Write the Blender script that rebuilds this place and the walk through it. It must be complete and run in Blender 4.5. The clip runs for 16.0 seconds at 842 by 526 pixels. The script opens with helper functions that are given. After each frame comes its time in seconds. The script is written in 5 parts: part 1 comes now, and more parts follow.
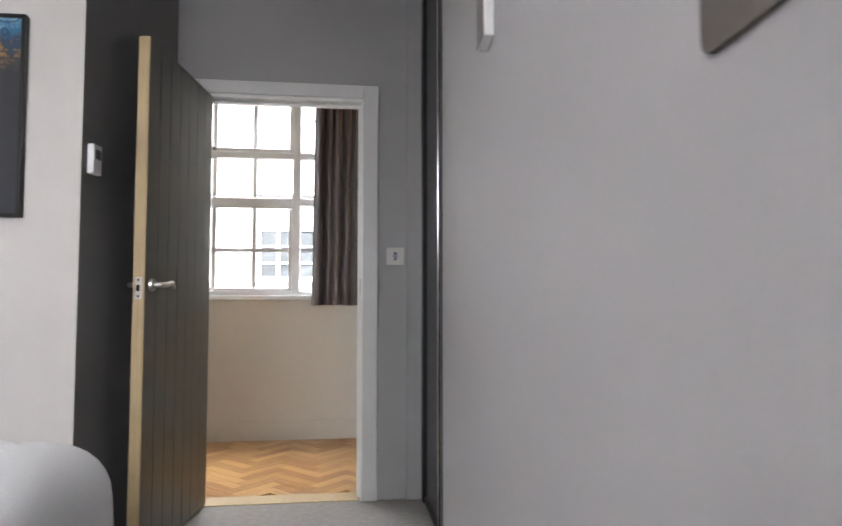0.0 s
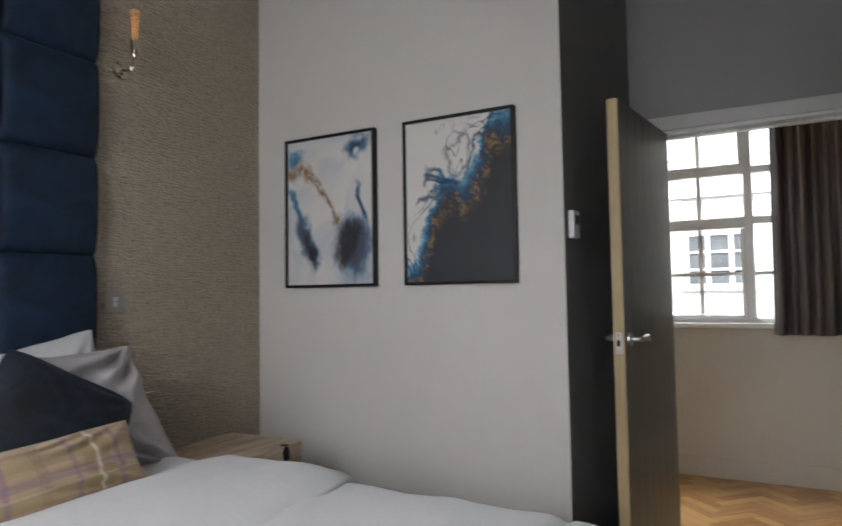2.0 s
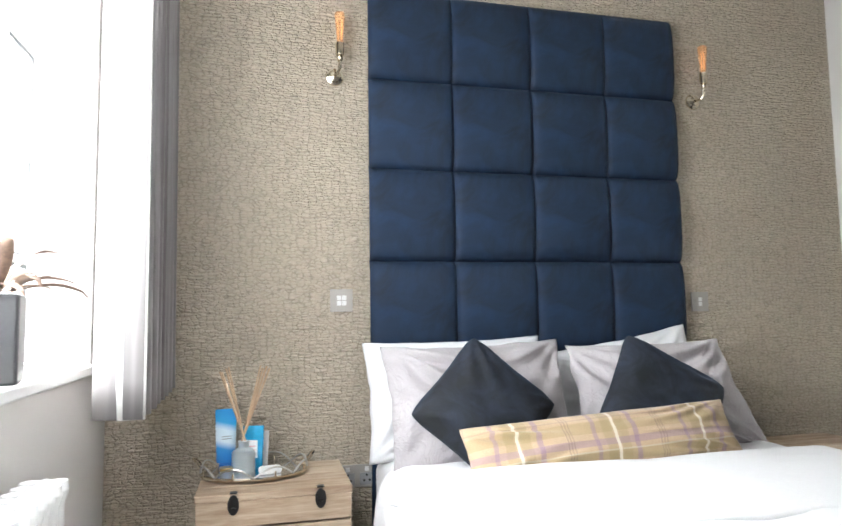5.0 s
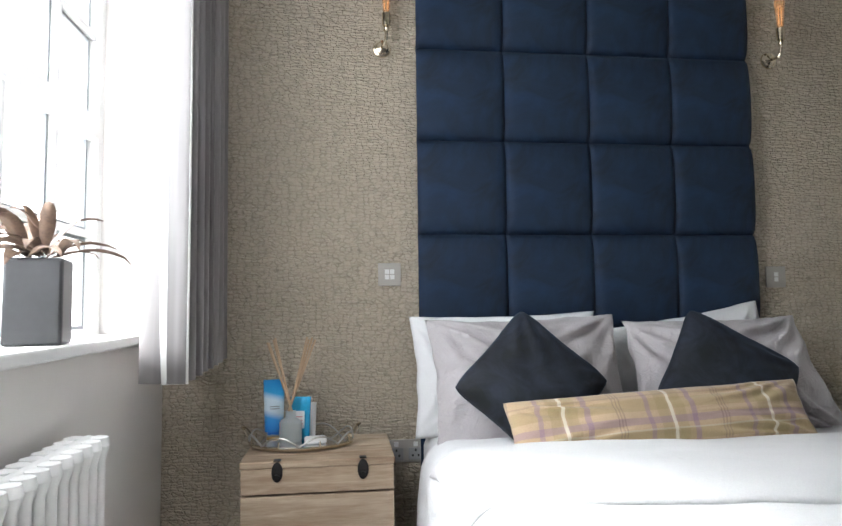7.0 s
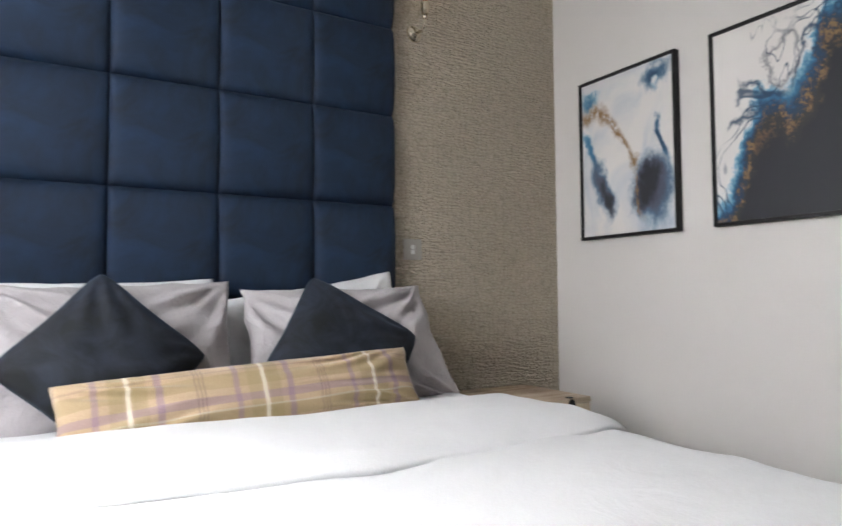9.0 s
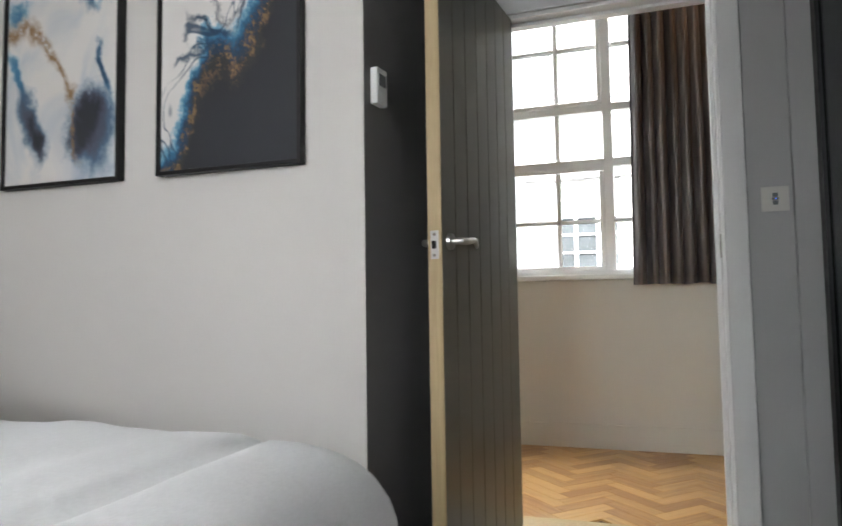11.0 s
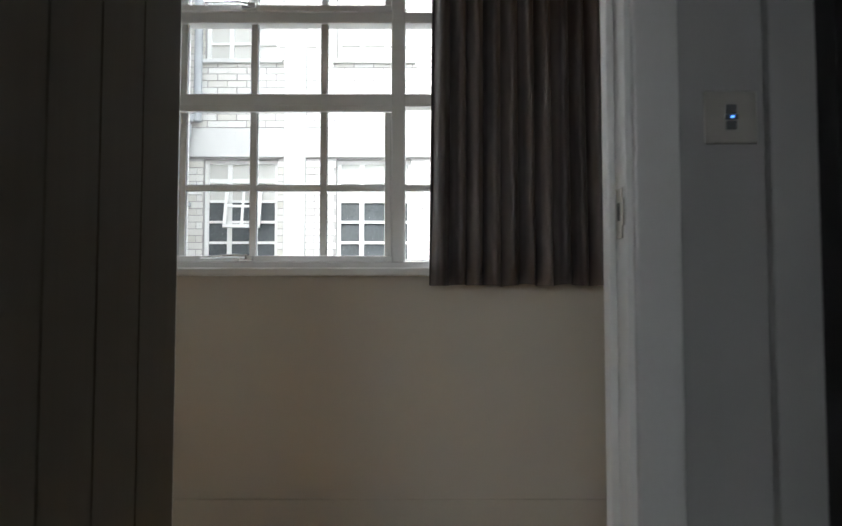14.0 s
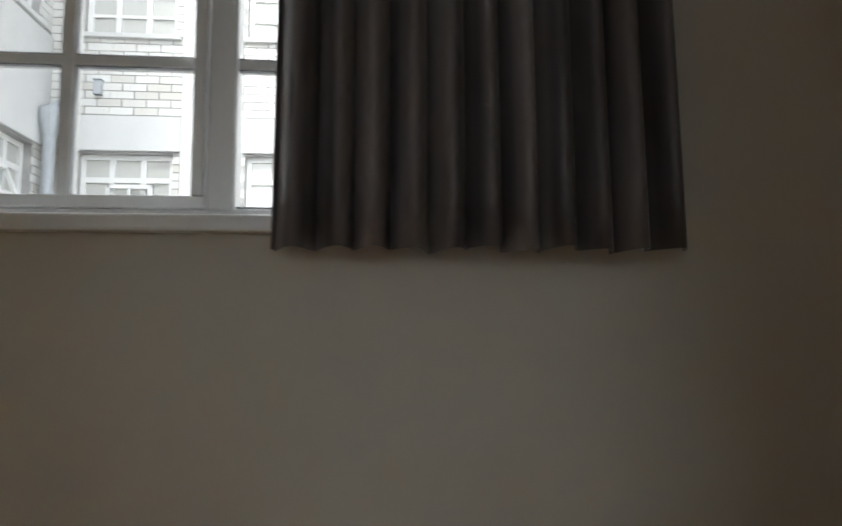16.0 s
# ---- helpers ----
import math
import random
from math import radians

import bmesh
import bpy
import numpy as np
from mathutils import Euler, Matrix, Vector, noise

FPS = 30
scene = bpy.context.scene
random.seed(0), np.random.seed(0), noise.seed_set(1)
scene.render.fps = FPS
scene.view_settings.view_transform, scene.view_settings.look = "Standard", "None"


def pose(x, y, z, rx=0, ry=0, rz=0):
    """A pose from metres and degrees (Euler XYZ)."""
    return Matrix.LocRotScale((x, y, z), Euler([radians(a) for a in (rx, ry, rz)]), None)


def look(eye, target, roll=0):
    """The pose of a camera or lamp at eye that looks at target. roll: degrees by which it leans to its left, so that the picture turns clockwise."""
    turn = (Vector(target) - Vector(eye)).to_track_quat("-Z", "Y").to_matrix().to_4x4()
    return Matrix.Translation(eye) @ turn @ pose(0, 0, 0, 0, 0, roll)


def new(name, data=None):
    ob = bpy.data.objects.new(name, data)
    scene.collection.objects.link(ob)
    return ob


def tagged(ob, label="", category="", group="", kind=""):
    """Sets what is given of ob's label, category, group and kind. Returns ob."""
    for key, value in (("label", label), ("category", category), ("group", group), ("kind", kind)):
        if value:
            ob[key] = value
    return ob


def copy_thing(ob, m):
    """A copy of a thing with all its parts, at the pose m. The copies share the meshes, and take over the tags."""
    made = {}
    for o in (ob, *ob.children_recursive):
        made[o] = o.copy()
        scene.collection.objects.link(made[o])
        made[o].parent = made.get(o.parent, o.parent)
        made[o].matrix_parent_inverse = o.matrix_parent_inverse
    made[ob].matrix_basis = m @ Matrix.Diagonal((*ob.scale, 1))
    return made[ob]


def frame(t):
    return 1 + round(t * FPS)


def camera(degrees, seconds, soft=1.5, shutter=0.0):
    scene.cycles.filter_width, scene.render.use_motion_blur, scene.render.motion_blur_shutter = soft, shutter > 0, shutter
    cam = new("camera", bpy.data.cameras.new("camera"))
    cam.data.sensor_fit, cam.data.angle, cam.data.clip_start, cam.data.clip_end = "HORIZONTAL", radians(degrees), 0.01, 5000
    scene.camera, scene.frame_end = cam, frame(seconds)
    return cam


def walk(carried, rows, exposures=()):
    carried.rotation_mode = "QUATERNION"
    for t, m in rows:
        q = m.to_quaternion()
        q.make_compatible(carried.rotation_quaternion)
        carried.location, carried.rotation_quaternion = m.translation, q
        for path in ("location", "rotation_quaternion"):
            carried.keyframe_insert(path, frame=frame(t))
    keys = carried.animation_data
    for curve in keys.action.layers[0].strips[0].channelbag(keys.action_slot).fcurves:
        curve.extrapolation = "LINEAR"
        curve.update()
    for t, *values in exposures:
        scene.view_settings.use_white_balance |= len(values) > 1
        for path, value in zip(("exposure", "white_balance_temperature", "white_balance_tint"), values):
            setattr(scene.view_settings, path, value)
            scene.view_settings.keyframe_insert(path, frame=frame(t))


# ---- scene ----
cam = camera(67.1, 16.0, shutter=0.3)
PATH = [
    (0, (2.496, -0.765, 1.003), (2.751, 1.215, 1.115), -0.0),
    (0.5, (2.4, -0.701, 1.041), (2.412, 1.296, 1.15), -0.2),
    (1, (2.326, -0.68, 1.057), (1.949, 1.279, 1.191), -0.6),
    (1.5, (2.271, -0.719, 1.131), (1.603, 1.161, 1.265), -0.4),
    (2, (2.253, -0.817, 1.241), (1.305, 0.941, 1.344), -0.9),
    (2.5, (2.243, -0.932, 1.315), (0.965, 0.602, 1.426), -1.0),
    (3, (2.235, -0.999, 1.291), (0.696, 0.273, 1.411), -0.9),
    (3.5, (2.281, -1.045, 1.253), (0.587, 0.011, 1.378), -0.9),
    (4, (2.391, -1.101, 1.23), (0.59, -0.241, 1.358), -0.8),
    (4.5, (2.445, -1.116, 1.208), (0.572, -0.431, 1.359), -1.0),
    (5, (2.5, -1.109, 1.191), (0.566, -0.628, 1.357), -0.9),
    (7.4, (2.463, -0.908, 1.11), (0.482, -0.665, 1.246), -0.7),
    (8, (2.437, -0.72, 1.084), (0.503, -0.224, 1.208), -0.3),
    (8.5, (2.349, -0.59, 1.088), (0.508, 0.185, 1.189), -0.2),
    (9, (2.314, -0.532, 1.05), (0.601, 0.495, 1.146), -0.4),
    (9.5, (2.321, -0.446, 0.963), (0.809, 0.86, 1.069), -0.1),
    (10, (2.29, -0.359, 0.865), (1.126, 1.262, 1.012), -0.1),
    (12.5, (2.327, 0.633, 0.895), (2.148, 2.622, 0.999), 0.4),
    (13, (2.357, 0.83, 0.883), (2.3235, 2.826, 0.996), 0.6),
    (13.5, (2.33, 1.067, 0.901), (2.318, 3.065, 0.998), -0.1),
    (14, (2.262, 1.422, 0.928), (2.269, 3.43, 1.023), -0.0),
    (14.5, (2.248, 1.79, 0.932), (2.253, 3.809, 1.016), -0.0),
    (15, (2.279, 2.12, 0.898), (2.26, 4.115, 1.035), -0.1),
    (15.5, (2.314, 2.456, 0.833), (2.34, 4.444, 1.052), 0.1),
    (16, (2.461, 2.723, 0.822), (2.64, 4.705, 1.023), -0.3),
]
EXPO = [(0.0, 3.4, 6300, 15), (0.7, 3.15, 6300, 14), (1.5, 2.8, 6300, 13), (2.5, 2.6, 6300, 12), (3.0, 3.2, 6300, 12), (3.5, 3.6, 6300, 11), (4.0, 4.0, 6300, 10), (5.0, 3.9, 6250, 9), (7.4, 3.1, 6200, 9), (9.0, 3.45, 6350, 12), (10.0, 3.5, 6350, 11), (12.5, 2.45, 6150, 8), (14.0, 1.95, 6150, 8), (16.0, 1.75, 6150, 8)]
walk(cam, [(t, look(eye, target, roll)) for t, eye, target, roll in PATH], EXPO)

# world and daylight
world = bpy.data.worlds.new("world")
scene.world = world
world.use_nodes = True
wn = world.node_tree.nodes
sky = wn.new("ShaderNodeTexSky")
sky.sky_type = "NISHITA"
sky.sun_disc = False
sky.sun_elevation, sky.sun_rotation = radians(48), radians(200)
sky.air_density, sky.dust_density = 1.0, 3.0
wn["Background"].inputs["Strength"].default_value = 0.15
cloud = wn.new("ShaderNodeHueSaturation")
cloud.inputs["Saturation"].default_value = 0.12
world.node_tree.links.new(sky.outputs[0], cloud.inputs["Color"])
world.node_tree.links.new(cloud.outputs[0], wn["Background"].inputs["Color"])
sun = new("sun", bpy.data.lights.new("sun", "SUN"))
sun.data.energy, sun.data.angle, sun.data.color = 1.2, radians(12), (1.0, 0.97, 0.93)
sun.matrix_world = look((0, 0, 0), (0.25, 0.75, -0.95))


def window_lamp(name, centre, target, w, h, power, col, spread=180):
    lamp = new(name, bpy.data.lights.new(name, "AREA"))
    lamp.data.shape, lamp.data.size, lamp.data.size_y = "RECTANGLE", w, h
    lamp.data.energy, lamp.data.color = power, col
    lamp.data.spread = radians(spread)
    lamp.matrix_world = look(centre, target)
    return lamp


window_lamp("bedroom_window_daylight", (1.05, -1.72, 1.80), (-0.40, -0.2, 0.9), 1.3, 1.3, 3.2, (0.96, 0.98, 1.0))
window_lamp("hall_window_daylight", (1.7, 4.75, 3.75), (1.2, 3.2, 1.0), 2.2, 0.8, 29.0, (0.96, 0.98, 1.0))

downlight = new("hall_downlight", bpy.data.lights.new("hall_downlight", "SPOT"))
downlight.data.energy, downlight.data.color, downlight.data.spot_size, downlight.data.spot_blend, downlight.data.shadow_soft_size = 1.0, (1.0, 0.52, 0.22), radians(110), 0.8, 0.03
downlight.matrix_world = look((2.80, 3.50, 3.03), (2.80, 3.55, 0.0))


# ---- materials ----
def nodes(name):
    m = bpy.data.materials.new(name)
    m.use_nodes = True
    nt = m.node_tree
    return m, nt, nt.nodes["Principled BSDF"]


def link(nt, a, b):
    nt.links.new(a, b)


def add(nt, kind, **inputs):
    n = nt.nodes.new(kind)
    for k, v in inputs.items():
        n.inputs[k.replace("_", " ")].default_value = v
    return n


def coords(nt, scale=(1, 1, 1), use="Object"):
    tc = nt.nodes.new("ShaderNodeTexCoord")
    mp = add(nt, "ShaderNodeMapping", Scale=scale)
    link(nt, tc.outputs[use], mp.inputs["Vector"])
    return mp.outputs[0]


def math_node(nt, op, a, b=None):
    n = nt.nodes.new("ShaderNodeMath")
    n.operation = op
    for i, v in enumerate((a, b)):
        if v is None:
            continue
        if isinstance(v, (int, float)):
            n.inputs[i].default_value = v
        else:
            link(nt, v, n.inputs[i])
    return n.outputs[0]


def ramp(nt, fac, stops):
    r = nt.nodes.new("ShaderNodeValToRGB")
    e = r.color_ramp.elements
    while len(e) < len(stops):
        e.new(0.5)
    for i, (p, c) in enumerate(stops):
        e[i].position = p
        e[i].color = (*c, 1) if len(c) == 3 else c
    link(nt, fac, r.inputs[0])
    return r.outputs[0]


def mixc(nt, fac, a, b, mode="MIX"):
    n = nt.nodes.new("ShaderNodeMix")
    n.data_type, n.blend_type = "RGBA", mode
    for sock, v in ((n.inputs[0], fac), (n.inputs[6], a), (n.inputs[7], b)):
        if isinstance(v, (int, float)):
            sock.default_value = v
        elif isinstance(v, tuple):
            sock.default_value = (*v, 1)
        else:
            link(nt, v, sock)
    return n.outputs[2]


def bump(nt, bsdf, height, strength=0.2, distance=0.01):
    b = add(nt, "ShaderNodeBump", Strength=strength, Distance=distance)
    link(nt, height, b.inputs["Height"])
    link(nt, b.outputs[0], bsdf.inputs["Normal"])


def plain(name, col, rough=0.5, metal=0.0, var=0.08, big=3.0, fine=70.0, relief=0.08, sheen=0.0, coat=0.0, stretch=(1, 1, 1), dist=0.002):
    """Paint, plaster, metal or cloth: two scales of mottling and a fine relief."""
    m, nt, b = nodes(name)
    v = coords(nt, stretch)
    n1 = add(nt, "ShaderNodeTexNoise", Scale=big, Detail=4.0, Roughness=0.6)
    n2 = add(nt, "ShaderNodeTexNoise", Scale=fine, Detail=3.0)
    link(nt, v, n1.inputs["Vector"])
    link(nt, v, n2.inputs["Vector"])
    both = math_node(nt, "ADD", math_node(nt, "MULTIPLY", n1.outputs[0], 0.6), math_node(nt, "MULTIPLY", n2.outputs[0], 0.4))
    lo = tuple(max(0, c * (1 - var)) for c in col)
    hi = tuple(min(1, c * (1 + var)) for c in col)
    link(nt, ramp(nt, both, [(0.3, lo), (0.7, hi)]), b.inputs["Base Color"])
    r = nt.nodes.new("ShaderNodeMapRange")
    r.inputs[3].default_value, r.inputs[4].default_value = max(0.02, rough - 0.06), min(1, rough + 0.06)
    link(nt, n1.outputs[0], r.inputs[0])
    link(nt, r.outputs[0], b.inputs["Roughness"])
    b.inputs["Metallic"].default_value = metal
    b.inputs["Sheen Weight"].default_value = sheen
    b.inputs["Coat Weight"].default_value = coat
    if relief:
        bump(nt, b, n2.outputs[0], relief, dist)
    return m


def wood(name, light, dark, stretch, rough=0.45, grain=1.0, random_tone=0.25, coat=0.0):
    """Wood whose grain runs along the axis with the smallest stretch."""
    m, nt, b = nodes(name)
    v = coords(nt, stretch)
    info = nt.nodes.new("ShaderNodeObjectInfo")
    shift = nt.nodes.new("ShaderNodeVectorMath")
    shift.operation = "ADD"
    comb = nt.nodes.new("ShaderNodeCombineXYZ")
    far = math_node(nt, "MULTIPLY", info.outputs["Random"], 37.0)
    for i in range(3):
        link(nt, far, comb.inputs[i])
    link(nt, v, shift.inputs[0])
    link(nt, comb.outputs[0], shift.inputs[1])
    n1 = add(nt, "ShaderNodeTexNoise", Scale=1.0, Detail=6.0, Roughness=0.65, Distortion=0.6)
    n2 = add(nt, "ShaderNodeTexNoise", Scale=5.0, Detail=3.0)
    link(nt, shift.outputs[0], n1.inputs["Vector"])
    link(nt, shift.outputs[0], n2.inputs["Vector"])
    f = math_node(nt, "ADD", math_node(nt, "MULTIPLY", n1.outputs[0], 0.75), math_node(nt, "MULTIPLY", n2.outputs[0], 0.25))
    tone = math_node(nt, "ADD", f, math_node(nt, "MULTIPLY", math_node(nt, "SUBTRACT", info.outputs["Random"], 0.5), random_tone))
    mid = tuple((a + c) / 2 for a, c in zip(light, dark))
    link(nt, ramp(nt, tone, [(0.3, dark), (0.5, mid), (0.7, light)]), b.inputs["Base Color"])
    b.inputs["Roughness"].default_value = rough
    b.inputs["Coat Weight"].default_value = coat
    b.inputs["Coat Roughness"].default_value = 0.2
    bump(nt, b, n2.outputs[0], 0.15 * grain, 0.002)
    return m


def wallpaper_material():
    """Beige embossed vinyl: flat, irregular cells with short dark cracks between them."""
    m, nt, b = nodes("embossed_wallpaper")
    v = coords(nt, (1, 1, 1))
    warp = add(nt, "ShaderNodeTexNoise", Scale=22.0, Detail=2.0)
    link(nt, v, warp.inputs["Vector"])
    off = nt.nodes.new("ShaderNodeVectorMath")
    off.operation = "MULTIPLY_ADD"
    link(nt, warp.outputs["Color"], off.inputs[0])
    off.inputs[1].default_value = (0.0, 0.010, 0.007)
    link(nt, v, off.inputs[2])
    sc = add(nt, "ShaderNodeMapping", Scale=(1, 42, 68))
    link(nt, off.outputs[0], sc.inputs["Vector"])
    sep = nt.nodes.new("ShaderNodeSeparateXYZ")
    link(nt, sc.outputs[0], sep.inputs[0])
    cb = nt.nodes.new("ShaderNodeCombineXYZ")
    link(nt, sep.outputs[1], cb.inputs[0])
    link(nt, sep.outputs[2], cb.inputs[1])
    near_far = []
    for feature in ("F1", "F2"):
        vo = nt.nodes.new("ShaderNodeTexVoronoi")
        vo.feature, vo.voronoi_dimensions, vo.distance = feature, "2D", "CHEBYCHEV"
        vo.inputs["Scale"].default_value = 1.0
        vo.inputs["Randomness"].default_value = 0.9
        link(nt, cb.outputs[0], vo.inputs["Vector"])
        near_far.append(vo.outputs["Distance"])
        cell = vo.outputs["Color"] if feature == "F1" else cell
    edge = math_node(nt, "SUBTRACT", near_far[1], near_far[0])
    patch = add(nt, "ShaderNodeTexNoise", Scale=38.0, Detail=2.0)
    link(nt, v, patch.inputs["Vector"])
    dash = add(nt, "ShaderNodeTexNoise", Scale=1.0, Detail=0.6, Roughness=0.4)
    dash_at = add(nt, "ShaderNodeMapping", Scale=(1, 23, 122))
    link(nt, v, dash_at.inputs["Vector"])
    link(nt, dash_at.outputs[0], dash.inputs["Vector"])
    hair = math_node(nt, "MULTIPLY", ramp(nt, edge, [(0.04, (1, 1, 1)), (0.26, (0, 0, 0))]), ramp(nt, patch.outputs[0], [(0.32, (0.1, 0.1, 0.1)), (0.60, (0.9, 0.9, 0.9))]))
    groove = ramp(nt, dash.outputs[0], [(0.60, (0, 0, 0)), (0.74, (0.5, 0.5, 0.5))])
    crack = math_node(nt, "MAXIMUM", hair, groove)
    fine = add(nt, "ShaderNodeTexNoise", Scale=160.0, Detail=3.0)
    link(nt, v, fine.inputs["Vector"])
    wash = add(nt, "ShaderNodeTexNoise", Scale=2.5, Detail=3.0)
    link(nt, v, wash.inputs["Vector"])
    base = mixc(nt, fine.outputs[0], (0.445, 0.378, 0.292), (0.645, 0.562, 0.444))
    tone = nt.nodes.new("ShaderNodeSeparateColor")
    link(nt, cell, tone.inputs[0])
    base = mixc(nt, math_node(nt, "MULTIPLY", tone.outputs[0], 0.16), base, (0.26, 0.22, 0.16))
    base = mixc(nt, math_node(nt, "MULTIPLY", wash.outputs[0], 0.35), base, (0.47, 0.41, 0.31))
    link(nt, mixc(nt, math_node(nt, "MULTIPLY", crack, 0.46), base, (0.115, 0.09, 0.062)), b.inputs["Base Color"])
    b.inputs["Roughness"].default_value = 0.55
    h = math_node(nt, "ADD", ramp(nt, dash.outputs[0], [(0.42, (1, 1, 1)), (0.68, (0, 0, 0))]), math_node(nt, "SUBTRACT", math_node(nt, "MULTIPLY", fine.outputs[0], 0.35), math_node(nt, "MULTIPLY", hair, 1.3)))
    bump(nt, b, h, 0.75, 0.008)
    return m


def velvet(name, col, nap=0.5, size=5.0, sheen=0.05):
    m, nt, b = nodes(name)
    v = coords(nt)
    n1 = add(nt, "ShaderNodeTexNoise", Scale=size, Detail=5.0, Roughness=0.6, Distortion=1.0)
    n2 = add(nt, "ShaderNodeTexNoise", Scale=260.0, Detail=2.0)
    link(nt, v, n1.inputs["Vector"])
    link(nt, v, n2.inputs["Vector"])
    lo = tuple(c * (1 - nap * 0.6) for c in col)
    hi = tuple(c * (1 + nap * 0.6) for c in col)
    link(nt, ramp(nt, n1.outputs[0], [(0.35, lo), (0.68, hi)]), b.inputs["Base Color"])
    b.inputs["Roughness"].default_value = 0.75
    b.inputs["Sheen Weight"].default_value = sheen
    b.inputs["Sheen Roughness"].default_value = 0.35
    b.inputs["Sheen Tint"].default_value = (0.25, 0.45, 0.8, 1)
    bump(nt, b, n2.outputs[0], 0.25, 0.002)
    return m


def linen(name, col, crease=0.35, var=0.04, ridges=0.05):
    """Washed cotton with a weave and soft creases."""
    m, nt, b = nodes(name)
    v = coords(nt)
    n1 = add(nt, "ShaderNodeTexNoise", Scale=7.0, Detail=4.0, Distortion=1.5)
    n2 = add(nt, "ShaderNodeTexNoise", Scale=320.0, Detail=2.0)
    link(nt, v, n1.inputs["Vector"])
    link(nt, v, n2.inputs["Vector"])
    lo, hi = tuple(c * (1 - var) for c in col), tuple(min(1, c * (1 + var)) for c in col)
    link(nt, ramp(nt, n2.outputs[0], [(0.35, lo), (0.65, hi)]), b.inputs["Base Color"])
    b.inputs["Roughness"].default_value = 0.8
    b.inputs["Sheen Weight"].default_value = 0.15
    n3 = add(nt, "ShaderNodeTexNoise", Scale=11.0, Detail=3.0, Roughness=0.45, Distortion=2.2)
    link(nt, v, n3.inputs["Vector"])
    ridge = ramp(nt, math_node(nt, "ABSOLUTE", math_node(nt, "SUBTRACT", n3.outputs[0], 0.5)), [(0.0, (1, 1, 1)), (0.10, (0, 0, 0))])
    soft = math_node(nt, "ADD", n1.outputs[0], math_node(nt, "MULTIPLY", ridge, ridges))
    bump(nt, b, math_node(nt, "ADD", soft, math_node(nt, "MULTIPLY", n2.outputs[0], 0.06)), crease, 0.012)
    return m


def plaid_material():
    """Tan wool check with cream, mauve and olive lines, along local x and z."""
    m, nt, b = nodes("tan_plaid_wool")
    v = coords(nt)
    sep = nt.nodes.new("ShaderNodeSeparateXYZ")
    link(nt, v, sep.inputs[0])

    def band(axis, period, centre, half):
        f = math_node(nt, "FRACT", math_node(nt, "ADD", math_node(nt, "DIVIDE", axis, period), 10.5 - centre))
        d = math_node(nt, "ABSOLUTE", math_node(nt, "SUBTRACT", f, 0.5))
        return math_node(nt, "LESS_THAN", d, half)
    weave = add(nt, "ShaderNodeTexNoise", Scale=300.0, Detail=2.0)
    link(nt, v, weave.inputs["Vector"])
    col = mixc(nt, weave.outputs[0], (0.42, 0.29, 0.175), (0.57, 0.43, 0.285))
    x, z = sep.outputs[0], sep.outputs[2]
    px, pz = 0.33, 0.21
    olive, mauve, cream, dark = (0.27, 0.22, 0.07), (0.25, 0.16, 0.26), (0.75, 0.70, 0.58), (0.16, 0.10, 0.10)
    for ax, pd, c, hw, cc, k in ((x, px, -0.08, 0.05, olive, 0.28), (x, px, 0.08, 0.05, olive, 0.28), (z, pz, 0.17, 0.09, olive, 0.30), (z, pz, -0.27, 0.08, olive, 0.38),
                                 (x, px, 0.21, 0.026, mauve, 0.5), (x, px, -0.22, 0.022, mauve, 0.45), (z, pz, -0.07, 0.05, mauve, 0.42), (x, px, 0.0, 0.016, cream, 0.8),
                                 (x, px, 0.47, 0.006, dark, 0.4), (x, px, 0.50, 0.006, dark, 0.4), (x, px, 0.53, 0.006, dark, 0.4), (z, pz, 0.32, 0.012, dark, 0.25), (z, pz, -0.20, 0.012, cream, 0.3)):
        col = mixc(nt, math_node(nt, "MULTIPLY", band(ax, pd, c, hw), k), col, cc)
    link(nt, col, b.inputs["Base Color"])
    b.inputs["Roughness"].default_value = 0.9
    b.inputs["Sheen Weight"].default_value = 0.2
    bump(nt, b, weave.outputs[0], 0.4, 0.002)
    return m


def curtain_material(name, a, c, sheen=0.1, through_light=0.0, stripe=16.0):
    """Satin-faced cloth with soft vertical tone stripes."""
    m, nt, b = nodes(name)
    v = coords(nt, (1, 1, 0.02))
    n1 = add(nt, "ShaderNodeTexNoise", Scale=stripe, Detail=2.0)
    link(nt, v, n1.inputs["Vector"])
    n2 = add(nt, "ShaderNodeTexNoise", Scale=400.0, Detail=2.0)
    link(nt, coords(nt), n2.inputs["Vector"])
    link(nt, ramp(nt, n1.outputs[0], [(0.42, a), (0.58, c)]), b.inputs["Base Color"])
    b.inputs["Roughness"].default_value = 0.42
    b.inputs["Sheen Weight"].default_value = sheen
    b.inputs["Transmission Weight"].default_value = 0.0
    b.inputs["Subsurface Weight"].default_value = through_light
    bump(nt, b, n2.outputs[0], 0.15, 0.001)
    return m


